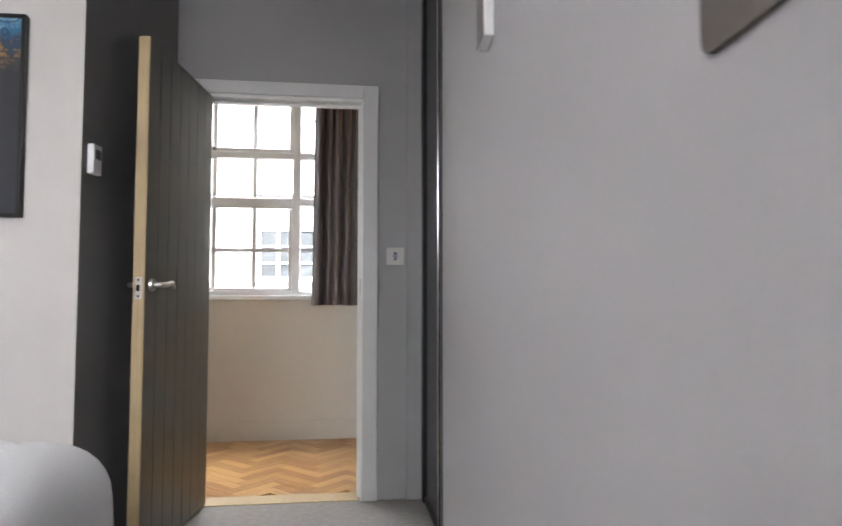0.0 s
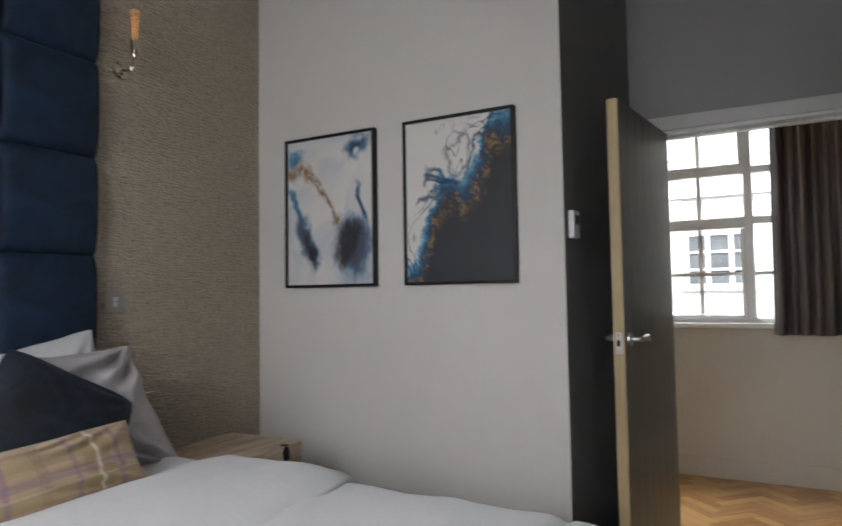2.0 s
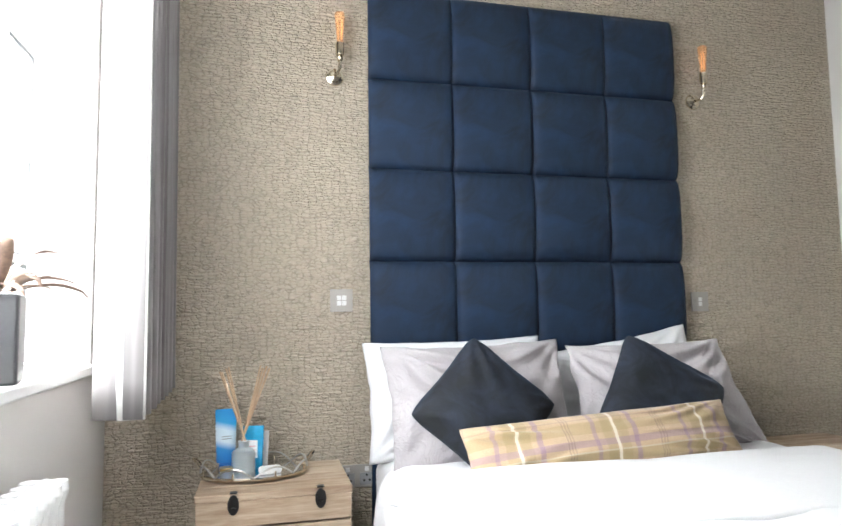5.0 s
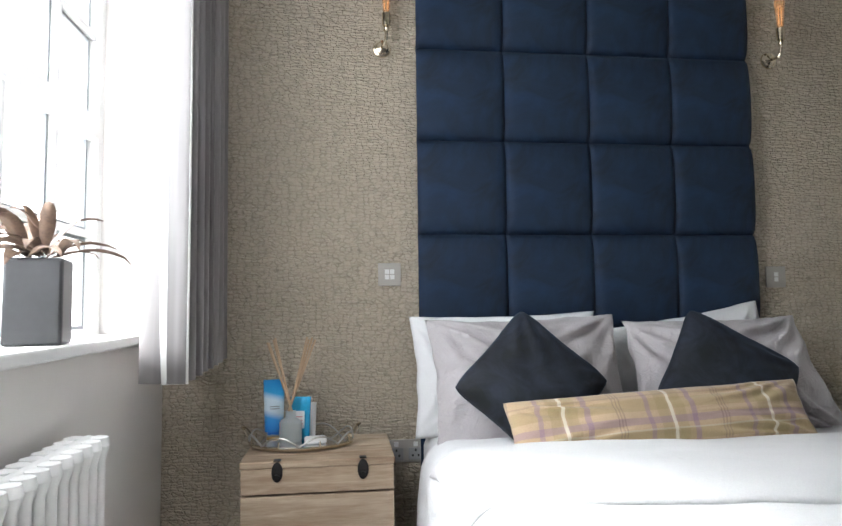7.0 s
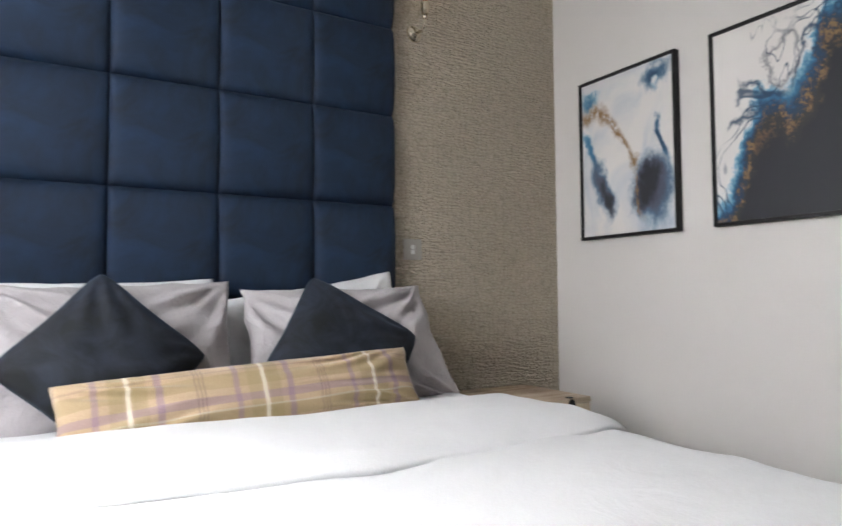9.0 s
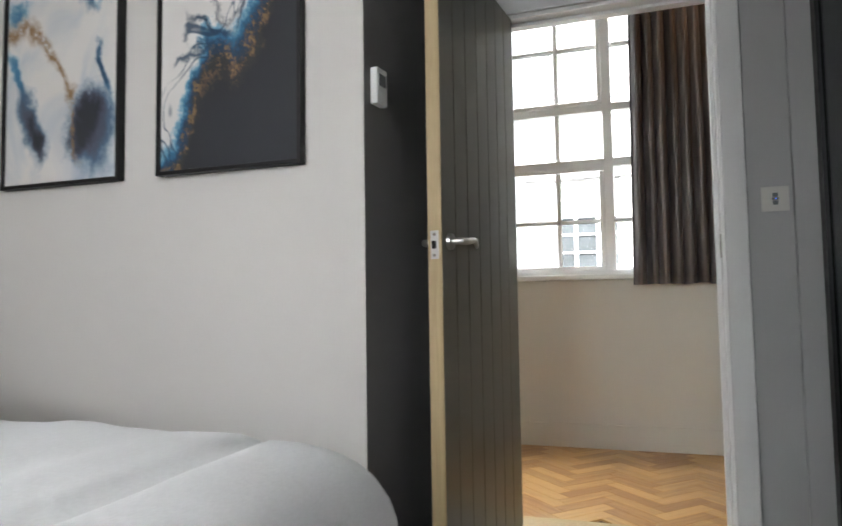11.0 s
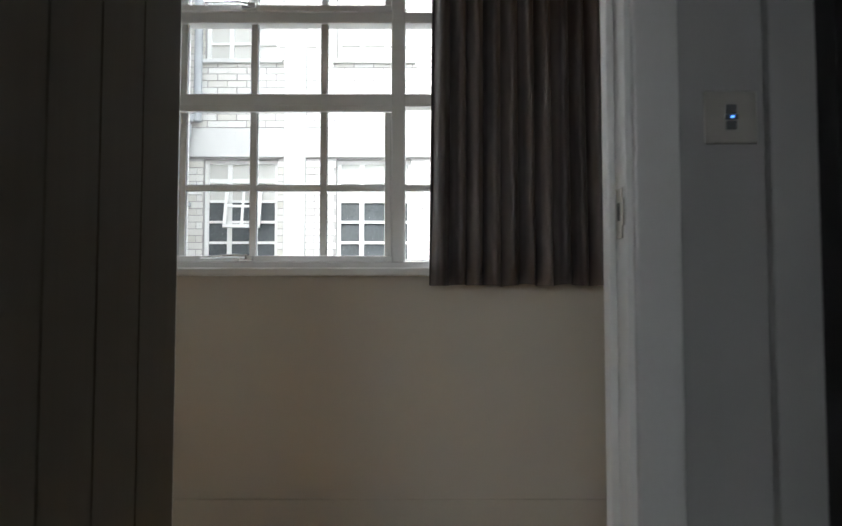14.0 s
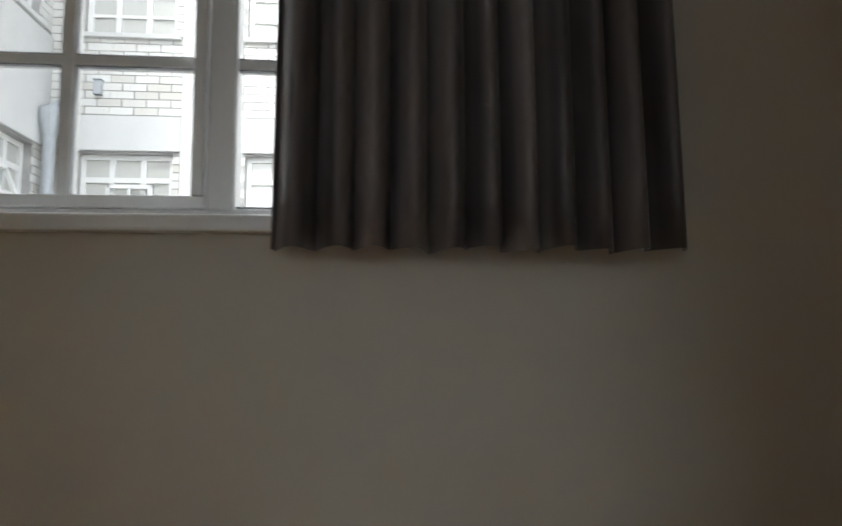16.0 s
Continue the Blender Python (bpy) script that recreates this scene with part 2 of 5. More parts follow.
def glass_material():
    m, nt, b = nodes("window_glass")
    b.inputs["Transmission Weight"].default_value = 1.0
    b.inputs["Roughness"].default_value = 0.0
    b.inputs["IOR"].default_value = 1.05
    n = add(nt, "ShaderNodeTexNoise", Scale=3.0)
    link(nt, coords(nt), n.inputs["Vector"])
    link(nt, ramp(nt, n.outputs[0], [(0.3, (0.97, 0.985, 0.98)), (0.7, (0.99, 1, 0.995))]), b.inputs["Base Color"])
    return m


def brick_material():
    m, nt, b = nodes("white_glazed_brick")
    info = nt.nodes.new("ShaderNodeObjectInfo")
    geo = nt.nodes.new("ShaderNodeNewGeometry")
    n = add(nt, "ShaderNodeTexNoise", Scale=1.3, Detail=5.0)
    link(nt, geo.outputs["Position"], n.inputs["Vector"])
    r = math_node(nt, "FRACT", math_node(nt, "ADD", info.outputs["Random"], geo.outputs["Random Per Island"]))
    f = math_node(nt, "ADD", math_node(nt, "MULTIPLY", r, 0.5), math_node(nt, "MULTIPLY", n.outputs[0], 0.5))
    link(nt, ramp(nt, f, [(0.1, (0.52, 0.50, 0.44)), (0.45, (0.66, 0.65, 0.62)), (0.9, (0.74, 0.74, 0.72))]), b.inputs["Base Color"])
    b.inputs["Roughness"].default_value = 0.25
    return m


def art_material(kind):
    """Poured-ink abstract on paper: white ground, blue bleeds, gold flecks and charcoal."""
    m, nt, b = nodes("abstract_print_" + kind)
    tc = nt.nodes.new("ShaderNodeTexCoord")
    mp = add(nt, "ShaderNodeMapping", Scale=(1 / 0.5, 1, 1 / 0.7), Location=(0.5, 0, 0.5))
    link(nt, tc.outputs["Object"], mp.inputs["Vector"])
    warp = add(nt, "ShaderNodeTexNoise", Scale=3.2, Detail=6.0, Roughness=0.62)
    link(nt, mp.outputs[0], warp.inputs["Vector"])
    wv = nt.nodes.new("ShaderNodeVectorMath")
    wv.operation = "MULTIPLY_ADD"
    link(nt, warp.outputs["Color"], wv.inputs[0])
    wv.inputs[1].default_value = (0.36, 0, 0.36)
    off = add(nt, "ShaderNodeMapping", Location=(-0.18, 0, -0.18))
    link(nt, mp.outputs[0], off.inputs["Vector"])
    link(nt, off.outputs[0], wv.inputs[2])
    sep = nt.nodes.new("ShaderNodeSeparateXYZ")
    link(nt, wv.outputs[0], sep.inputs[0])
    u, w = sep.outputs[0], sep.outputs[2]
    fleck = add(nt, "ShaderNodeTexNoise", Scale=22.0, Detail=6.0, Roughness=0.75)
    link(nt, mp.outputs[0], fleck.inputs["Vector"])
    vein = add(nt, "ShaderNodeTexNoise", Scale=3.4, Detail=1.5, Distortion=1.6)
    link(nt, mp.outputs[0], vein.inputs["Vector"])
    paper, sky_b, blue, navy, coal, gold, slate = (0.72, 0.69, 0.66), (0.22, 0.42, 0.55), (0.035, 0.17, 0.32), (0.012, 0.05, 0.11), (0.022, 0.022, 0.028), (0.27, 0.155, 0.06), (0.075, 0.08, 0.115)

    def blob(cx, cz, rx, rz, lean=0.0):
        dx = math_node(nt, "SUBTRACT", math_node(nt, "SUBTRACT", u, cx), math_node(nt, "MULTIPLY", math_node(nt, "SUBTRACT", w, cz), lean))
        dx = math_node(nt, "DIVIDE", dx, rx)
        dz = math_node(nt, "DIVIDE", math_node(nt, "SUBTRACT", w, cz), rz)
        d = math_node(nt, "SQRT", math_node(nt, "ADD", math_node(nt, "MULTIPLY", dx, dx), math_node(nt, "MULTIPLY", dz, dz)))
        return math_node(nt, "ADD", d, math_node(nt, "MULTIPLY", math_node(nt, "SUBTRACT", fleck.outputs[0], 0.5), 0.7))

    def mask(d, lo, hi):
        return ramp(nt, d, [(lo, (1, 1, 1)), (hi, (0, 0, 0))])
    if kind == "pale":
        wash = add(nt, "ShaderNodeTexNoise", Scale=2.2, Detail=4.0, Distortion=1.0)
        link(nt, mp.outputs[0], wash.inputs["Vector"])
        col = mixc(nt, ramp(nt, wash.outputs[0], [(0.42, (0, 0, 0)), (0.75, (1, 1, 1))]), paper, (0.40, 0.47, 0.55))
        for args, c_out, c_in in (((0.10, 0.56, 0.05, 0.17, -0.55), sky_b, blue), ((0.24, 0.32, 0.12, 0.26, -0.5), blue, slate), ((0.29, 0.24, 0.07, 0.15, -0.5), slate, coal), ((0.86, 0.52, 0.05, 0.20, -0.35), blue, navy), ((0.80, 0.24, 0.27, 0.25, -0.1), blue, slate), ((0.72, 0.27, 0.15, 0.18, 0.1), slate, coal), ((0.83, 0.93, 0.15, 0.11, 0.5), blue, navy), ((0.86, 0.90, 0.05, 0.05, 0.3), sky_b, paper), ((0.10, 0.89, 0.14, 0.06, 0), sky_b, blue)):
            d = blob(*args)
            col = mixc(nt, math_node(nt, "MULTIPLY", mask(d, 0.55, 1.25), 0.9), col, c_out)
            col = mixc(nt, math_node(nt, "MULTIPLY", mask(d, 0.35, 0.8), 0.9), col, c_in)
        course = ramp(nt, u, [(0.0, (0.80,) * 3), (0.22, (0.80,) * 3), (0.34, (0.74,) * 3), (0.43, (0.64,) * 3), (0.50, (0.50,) * 3), (0.60, (0.36,) * 3), (0.66, (0.12,) * 3)])
        line = math_node(nt, "ABSOLUTE", math_node(nt, "SUBTRACT", w, course))
        arc = math_node(nt, "MULTIPLY", mask(line, 0.01, 0.085), ramp(nt, u, [(0.64, (1, 1, 1)), (0.70, (0, 0, 0))]))
        g = math_node(nt, "MULTIPLY", arc, ramp(nt, fleck.outputs[0], [(0.40, (0, 0, 0)), (0.52, (1, 1, 1))]))
        col = mixc(nt, g, col, gold)
    else:
        shore = ramp(nt, u, [(0.0, (0.05,) * 3), (0.12, (0.15,) * 3), (0.20, (0.30,) * 3), (0.26, (0.47,) * 3), (0.34, (0.62,) * 3), (0.42, (0.64,) * 3), (0.52, (0.57,) * 3), (0.62, (0.62,) * 3), (0.74, (0.76,) * 3), (0.82, (1.0,) * 3)])
        d = math_node(nt, "MULTIPLY", math_node(nt, "SUBTRACT", shore, w), 0.45)
        d = math_node(nt, "ADD", d, math_node(nt, "MULTIPLY", math_node(nt, "SUBTRACT", fleck.outputs[0], 0.5), 0.09))
        d = math_node(nt, "ADD", d, 0.5)
        col = ramp(nt, d, [(0.47, paper), (0.485, sky_b), (0.505, blue), (0.535, navy), (0.58, (0.04, 0.034, 0.032)), (0.62, coal)])
        gm = math_node(nt, "MULTIPLY", ramp(nt, math_node(nt, "ABSOLUTE", math_node(nt, "SUBTRACT", d, 0.575)), [(0.015, (1, 1, 1)), (0.055, (0, 0, 0))]), ramp(nt, fleck.outputs[0], [(0.52, (0, 0, 0)), (0.60, (1, 1, 1))]))
        col = mixc(nt, gm, col, gold)
        ink = math_node(nt, "MULTIPLY", ramp(nt, math_node(nt, "ABSOLUTE", math_node(nt, "SUBTRACT", vein.outputs[0], 0.5)), [(0.004, (1, 1, 1)), (0.028, (0, 0, 0))]), ramp(nt, d, [(0.34, (0, 0, 0)), (0.40, (1, 1, 1)), (0.53, (1, 1, 1)), (0.57, (0, 0, 0))]))
        col = mixc(nt, math_node(nt, "MULTIPLY", ink, 0.9), col, navy)
        # long tendrils of ink thrown out from the shore, and a loop above it
        for course, lo, hi in (([(0.05, (0.47,) * 3), (0.12, (0.53,) * 3), (0.25, (0.535,) * 3), (0.40, (0.60,) * 3)], 0.06, 0.40), ([(0.22, (0.70,) * 3), (0.32, (0.69,) * 3), (0.42, (0.63,) * 3), (0.56, (0.60,) * 3)], 0.22, 0.56), ([(0.54, (0.58,) * 3), (0.62, (0.70,) * 3), (0.72, (0.84,) * 3), (0.84, (0.90,) * 3)], 0.54, 0.84)):
            off_line = math_node(nt, "ABSOLUTE", math_node(nt, "SUBTRACT", w, ramp(nt, u, course)))
            within = ramp(nt, u, [(lo, (0, 0, 0)), (lo + 0.05, (1, 1, 1)), (hi - 0.05, (1, 1, 1)), (hi, (0, 0, 0))])
            col = mixc(nt, math_node(nt, "MULTIPLY", math_node(nt, "MULTIPLY", mask(off_line, 0.006, 0.030), within), 0.9), col, navy)
        ring_d = math_node(nt, "ABSOLUTE", math_node(nt, "SUBTRACT", blob(0.53, 0.76, 0.11, 0.10, 0.2), 1.0))
        col = mixc(nt, math_node(nt, "MULTIPLY", mask(ring_d, 0.03, 0.2), 0.65), col, slate)
    link(nt, col, b.inputs["Base Color"])
    b.inputs["Roughness"].default_value = 0.55
    return m


WALL_PAINT = plain("white_matt_emulsion", (0.67, 0.64, 0.61), 0.8, var=0.03, big=1.5, fine=240, relief=0.05)
CREAM = plain("cream_matt_emulsion", (0.592, 0.563, 0.502), 0.75, var=0.03, big=1.5, fine=240, relief=0.05)
DARK_PAINT = plain("charcoal_grey_emulsion", (0.205, 0.197, 0.197), 0.7, var=0.06, big=2, fine=240, relief=0.05)
LIGHT_GREY = plain("light_grey_emulsion", (0.31, 0.30, 0.30), 0.7, var=0.03, big=2, fine=240, relief=0.05)
PALE_GREY = plain("pale_grey_emulsion", (0.44, 0.43, 0.435), 0.75, var=0.03, big=1.5, fine=240, relief=0.05)
GLOSS_WHITE = plain("white_gloss_paint", (0.76, 0.755, 0.74), 0.3, var=0.03, big=4, fine=90, relief=0.04)
ARCH_PAINT = plain("pale_grey_satin_paint", (0.56, 0.55, 0.545), 0.4, var=0.03, big=4, fine=90, relief=0.04)
CEILING_PAINT = plain("white_ceiling_paint", (0.8, 0.8, 0.78), 0.9, var=0.02, relief=0.03)
WALLPAPER = wallpaper_material()
CARPET = plain("grey_carpet", (0.30, 0.28, 0.26), 0.95, var=0.2, big=30, fine=400, relief=0.5)
OAK_BLOCK = wood("oak_parquet", (0.62, 0.37, 0.14), (0.36, 0.17, 0.05), (4, 60, 30), 0.3, coat=0.3, random_tone=0.45)
DOOR_FACE = wood("grey_green_oak_door", (0.158, 0.149, 0.120), (0.140, 0.132, 0.106), (60, 60, 2.0), 0.34, grain=0.4, random_tone=0.0)
DOOR_EDGE = wood("pale_oak_lipping", (0.56, 0.43, 0.24), (0.42, 0.31, 0.16), (60, 60, 3), 0.5, random_tone=0.0)
GLOSS_BLACK = plain("black_gloss_laminate", (0.007, 0.009, 0.010), 0.22, var=0.1, relief=0.0)
GLOSS_BLACK.node_tree.nodes["Principled BSDF"].inputs["Specular IOR Level"].default_value = 0.25
BLACK_FRAME = plain("black_satin_frame", (0.015, 0.0135, 0.0135), 0.4, var=0.1, relief=0.05)
BLACK_FRAME.node_tree.nodes["Principled BSDF"].inputs["Specular IOR Level"].default_value = 0.3
CHROME = plain("polished_chrome", (0.75, 0.75, 0.76), 0.12, 1.0, var=0.04, relief=0.0)
STEEL = plain("brushed_steel", (0.50, 0.475, 0.44), 0.55, 1.0, var=0.08, fine=200, relief=0.05, stretch=(1, 1, 12))
NICKEL = plain("polished_nickel", (0.66, 0.58, 0.45), 0.15, 1.0, var=0.05, relief=0.0)
WHITE_PLASTIC = plain("white_plastic", (0.78, 0.78, 0.77), 0.35, var=0.02, relief=0.02)
GREY_PLASTIC = plain("grey_plastic", (0.12, 0.12, 0.125), 0.4, var=0.05, relief=0.02)
NAVY_VELVET = velvet("navy_velvet", (0.0026, 0.0150, 0.041), 0.9)
CUSHION_VELVET = velvet("ink_velvet", (0.008, 0.012, 0.022), 1.4, 11.0, 0.14)
WHITE_COTTON = linen("white_cotton", (0.74, 0.74, 0.745), 0.3)
GREY_COTTON = linen("silver_grey_cotton", (0.45, 0.42, 0.425), 0.5, ridges=0.28)
PLAID = plaid_material()
TRUNK_WOOD = wood("weathered_pine", (0.60, 0.48, 0.355), (0.29, 0.20, 0.13), (38, 3.5, 38), 0.7, grain=2.0, random_tone=0.25)
BLACK_IRON = plain("black_iron", (0.02, 0.018, 0.017), 0.45, 0.6, var=0.2, relief=0.1)
HALL_CURTAIN = curtain_material("taupe_satin_curtain", (0.060, 0.052, 0.055), (0.150, 0.130, 0.127), stripe=11.0)
BED_CURTAIN = curtain_material("silver_grey_curtain", (0.20, 0.185, 0.183), (0.30, 0.28, 0.277))
LINING = curtain_material("cream_curtain_lining", (0.72, 0.71, 0.68), (0.78, 0.77, 0.74))
GLASS = glass_material()
BRICK = brick_material()
MORTAR = plain("grey_mortar", (0.36, 0.35, 0.34), 0.9, var=0.2, relief=0.3)
CONCRETE = plain("pale_painted_concrete", (0.60, 0.60, 0.59), 0.7, var=0.08, big=2, fine=60, relief=0.1)
DARK_PANE = plain("dark_window_pane", (0.09, 0.10, 0.105), 0.08, var=0.5, big=1.2, relief=0.0)
PALE_PANE = plain("pale_window_pane", (0.55, 0.55, 0.52), 0.15, var=0.1, big=1.2, relief=0.0)
LEAD = plain("grey_painted_iron", (0.38, 0.40, 0.42), 0.5, var=0.15, relief=0.2)
# flat grey for the shade on the side faces of the window bars
BAR_SHADE = plain("grey_bar_side_shade", (0.30, 0.31, 0.32), 0.6, var=0.1, relief=0.0)
SATIN_NICKEL = plain("satin_nickel", (0.60, 0.585, 0.56), 0.3, 1.0, var=0.05, fine=200, relief=0.03)
PAVING = plain("courtyard_concrete", (0.30, 0.30, 0.29), 0.9, var=0.2, big=2, relief=0.3)


SOFT = (WHITE_COTTON, GREY_COTTON, PLAID, CUSHION_VELVET, NAVY_VELVET, HALL_CURTAIN, BED_CURTAIN)


# ---- mesh helpers ----
def box(bm, x0, x1, y0, y1, z0, z1, bevel=0.0, seg=2):
    made = bmesh.ops.create_cube(bm, size=1)["verts"]
    for v in made:
        v.co = Vector((x0 + (v.co.x + 0.5) * (x1 - x0), y0 + (v.co.y + 0.5) * (y1 - y0), z0 + (v.co.z + 0.5) * (z1 - z0)))
    if bevel:
        edges = list({e for v in made for e in v.link_edges})
        bmesh.ops.bevel(bm, geom=edges, offset=bevel, segments=seg, affect="EDGES", profile=0.5)
    return bm


def boxes(*rows, bevel=0.0):
    bm = bmesh.new()
    for r in rows:
        box(bm, *r, bevel=bevel)
    return bm


def rod(bm, a, b, r0, r1=None, n=20):
    a, b = Vector(a), Vector(b)
    r1 = r0 if r1 is None else r1
    m = Matrix.Translation((a + b) / 2) @ (b - a).to_track_quat("Z", "Y").to_matrix().to_4x4()
    bmesh.ops.create_cone(bm, cap_ends=True, segments=n, radius1=r0, radius2=r1, depth=(b - a).length, matrix=m)
    return bm


def lathe(profile, n=28, centre=(0, 0, 0)):
    """A turned body from (radius, height) pairs."""
    bm = bmesh.new()
    rings = []
    for r, z in profile:
        rings.append([bm.verts.new((centre[0] + r * math.cos(k * math.tau / n), centre[1] + r * math.sin(k * math.tau / n), centre[2] + z)) for k in range(n)])
    for a, b in zip(rings, rings[1:]):
        for k in range(n):
            bm.faces.new((a[k], a[(k + 1) % n], b[(k + 1) % n], b[k]))
    if profile[0][0] > 1e-4:
        bm.faces.new(rings[0][::-1])
    if profile[-1][0] > 1e-4:
        bm.faces.new(rings[-1])
    return bm


def tube(points, r, n=8):
    """A round bar along a smooth line."""
    bm = bmesh.new()
    pts = [Vector(p) for p in points]
    rings = []
    for i, p in enumerate(pts):
        d = (pts[min(i + 1, len(pts) - 1)] - pts[max(i - 1, 0)]).normalized()
        side = d.orthogonal().normalized() if i == 0 else (last - d * last.dot(d)).normalized()
        last = side
        up = d.cross(side)
        rr = r[i] if isinstance(r, (list, tuple)) else r
        rings.append([bm.verts.new(p + (side * math.cos(k * math.tau / n) + up * math.sin(k * math.tau / n)) * rr) for k in range(n)])
    for a, b in zip(rings, rings[1:]):
        for k in range(n):
            bm.faces.new((a[k], a[(k + 1) % n], b[(k + 1) % n], b[k]))
    bm.faces.new(rings[0][::-1])
    bm.faces.new(rings[-1])
    return bm


def mesh_of(name, bm, material, smooth=True):
    bmesh.ops.recalc_face_normals(bm, faces=bm.faces)
    me = bpy.data.meshes.new(name)
    bm.to_mesh(me)
    bm.free()
    me.materials.append(material)
    if smooth:
        me.shade_smooth()
    if smooth and material not in SOFT:
        me.set_sharp_from_angle(angle=radians(21.5))
    return me


def part(name, bm, material, parent, label="", m=None):
    ob = new(name, mesh_of(name, bm, material))
    ob.parent = parent
    if m is not None:
        ob.matrix_basis = m
    if label:
        ob["label"] = label
    return ob


def single(name, bm, material, label, category, m=None, group="", kind=""):
    ob = new(name, mesh_of(name, bm, material))
    if m is not None:
        ob.matrix_basis = m
    return tagged(ob, label, category, group, kind)


def thing(name, label, category, m=None, group="", kind=""):
    ob = new(name)
    ob.empty_display_size = 0.1
    if m is not None:
        ob.matrix_basis = m
    return tagged(ob, label, category, group, kind)


def structure(name, bm, material, label, category="wall"):
    return single(name, bm, material, label, category, kind="structure")


def slab(points, z0, z1):
    """A prism over a plan polygon."""
    bm = bmesh.new()
    lo = [bm.verts.new((x, y, z0)) for x, y in points]
    hi = [bm.verts.new((x, y, z1)) for x, y in points]
    n = len(points)
    bm.faces.new(lo[::-1])
    bm.faces.new(hi)
    for i in range(n):
        bm.faces.new((lo[i], lo[(i + 1) % n], hi[(i + 1) % n], hi[i]))
    return bm


# ---- the large structure ----
H = 3.05
Y_ART, Y_DOOR, Y_SOUTH, Y_HALL = 1.63, 2.465, -1.655, 3.90

structure("floor_bedroom", slab([(-0.1, -1.9), (3.2, -1.9), (3.2, 2.465), (-0.1, 2.465)], -0.1, 0.0), CARPET, "plain grey carpet covering the bedroom floor", "floor")
structure("ceiling_bedroom", slab([(-0.2, -2.0), (3.6, -2.0), (3.6, 2.585), (-0.2, 2.585)], H, H + 0.1), CEILING_PAINT, "flat white painted bedroom ceiling", "ceiling")
structure("ceiling_hall", slab([(-0.9, 2.585), (3.62, 2.585), (3.62, 4.2), (-0.9, 4.2)], H, H + 0.1), CEILING_PAINT, "flat white painted hall ceiling", "ceiling")
structure("wall_headboard", boxes((-0.15, 0.0, -1.95, 1.63, 0, H)), WALLPAPER, "feature wall in beige embossed crackle wallpaper", "wall")
structure("wall_art", slab([(-0.15, Y_ART), (1.573, Y_ART), (1.5735, Y_ART + 0.004), (1.46, Y_DOOR), (-0.15, Y_DOOR)], 0, H), WALL_PAINT, "warm white painted wall behind framed prints", "wall")
structure("wall_alcove_side", slab([(1.5735, Y_ART + 0.004), (1.690, Y_DOOR), (1.46, Y_DOOR)], 0, H), DARK_PAINT, "charcoal grey painted side wall of the door alcove", "wall")
# east wall, slightly out of square, ending beside the wardrobe
structure("wall_east", slab([(2.885, 1.61), (3.0, 1.61), (3.0, Y_SOUTH), (2.64, Y_SOUTH)], 0, H), PALE_GREY, "plain pale grey painted side wall", "wall")
# door wall with its opening
DX0, DX1, DZ = 1.815, 2.607, 2.02
door_wall = boxes((-0.15, DX0, Y_DOOR, 2.585, 0, H), (DX1, 3.62, Y_DOOR, 2.585, 0, H), (DX0, DX1, Y_DOOR, 2.585, DZ, H))
structure("wall_door", door_wall, LIGHT_GREY, "light grey painted wall round the bedroom doorway", "wall")
hall_face = boxes((-0.78, DX0 - 0.084, 2.586, 2.590, 0, H), (DX1 + 0.084, 3.5, 2.586, 2.590, 0, H), (DX0 - 0.084, DX1 + 0.084, 2.586, 2.590, DZ + 0.076, H))
structure("wall_hall_south", hall_face, CREAM, "cream painted hall face of the doorway wall", "wall")
structure("wall_back_closing", boxes((3.5, 3.62, 1.61, Y_DOOR, 0, H), (3.0, 3.62, 1.50, 1.608, 0, H)), WALL_PAINT, "plain wall behind the wardrobe recess", "wall")
# south wall with the bedroom window opening
SX0, SX1, SZ0, SZ1 = 0.22, 1.85, 1.03, 2.65
structure("wall_south", boxes((0, SX0, -1.95, Y_SOUTH, 0, H), (SX1, 3.1, -1.95, Y_SOUTH, 0, H), (SX0, SX1, -1.95, Y_SOUTH, 0, SZ0), (SX0, SX1, -1.95, Y_SOUTH, SZ1, H)), WALL_PAINT, "white painted window wall of the bedroom", "wall")
# hall
WX0, WX1, WZ0, WZ1 = 0.97, 2.95, 1.02, 2.80
structure("wall_hall", boxes((-0.9, WX0, Y_HALL, 4.06, 0, H), (WX1, 3.62, Y_HALL, 4.06, 0, H), (WX0, WX1, Y_HALL, 4.06, 0, WZ0), (WX0, WX1, Y_HALL, 4.06, WZ1, H)), CREAM, "cream painted hall wall under the window", "wall")
structure("wall_hall_east", boxes((3.50, 3.62, 2.585, Y_HALL, 0, H)), CREAM, "cream painted end wall of the hall", "wall")
structure("wall_hall_west", boxes((-0.9, -0.78, 2.585, Y_HALL, 0, H)), CREAM, "cream painted far end wall of the hall", "wall")
structure("floor_hall_base", boxes((-0.9, 3.62, 2.465, 4.0, -0.1, -0.008)), plain("parquet_bed", (0.10, 0.05, 0.02), 0.8), "dark bedding under the parquet blocks", "floor")

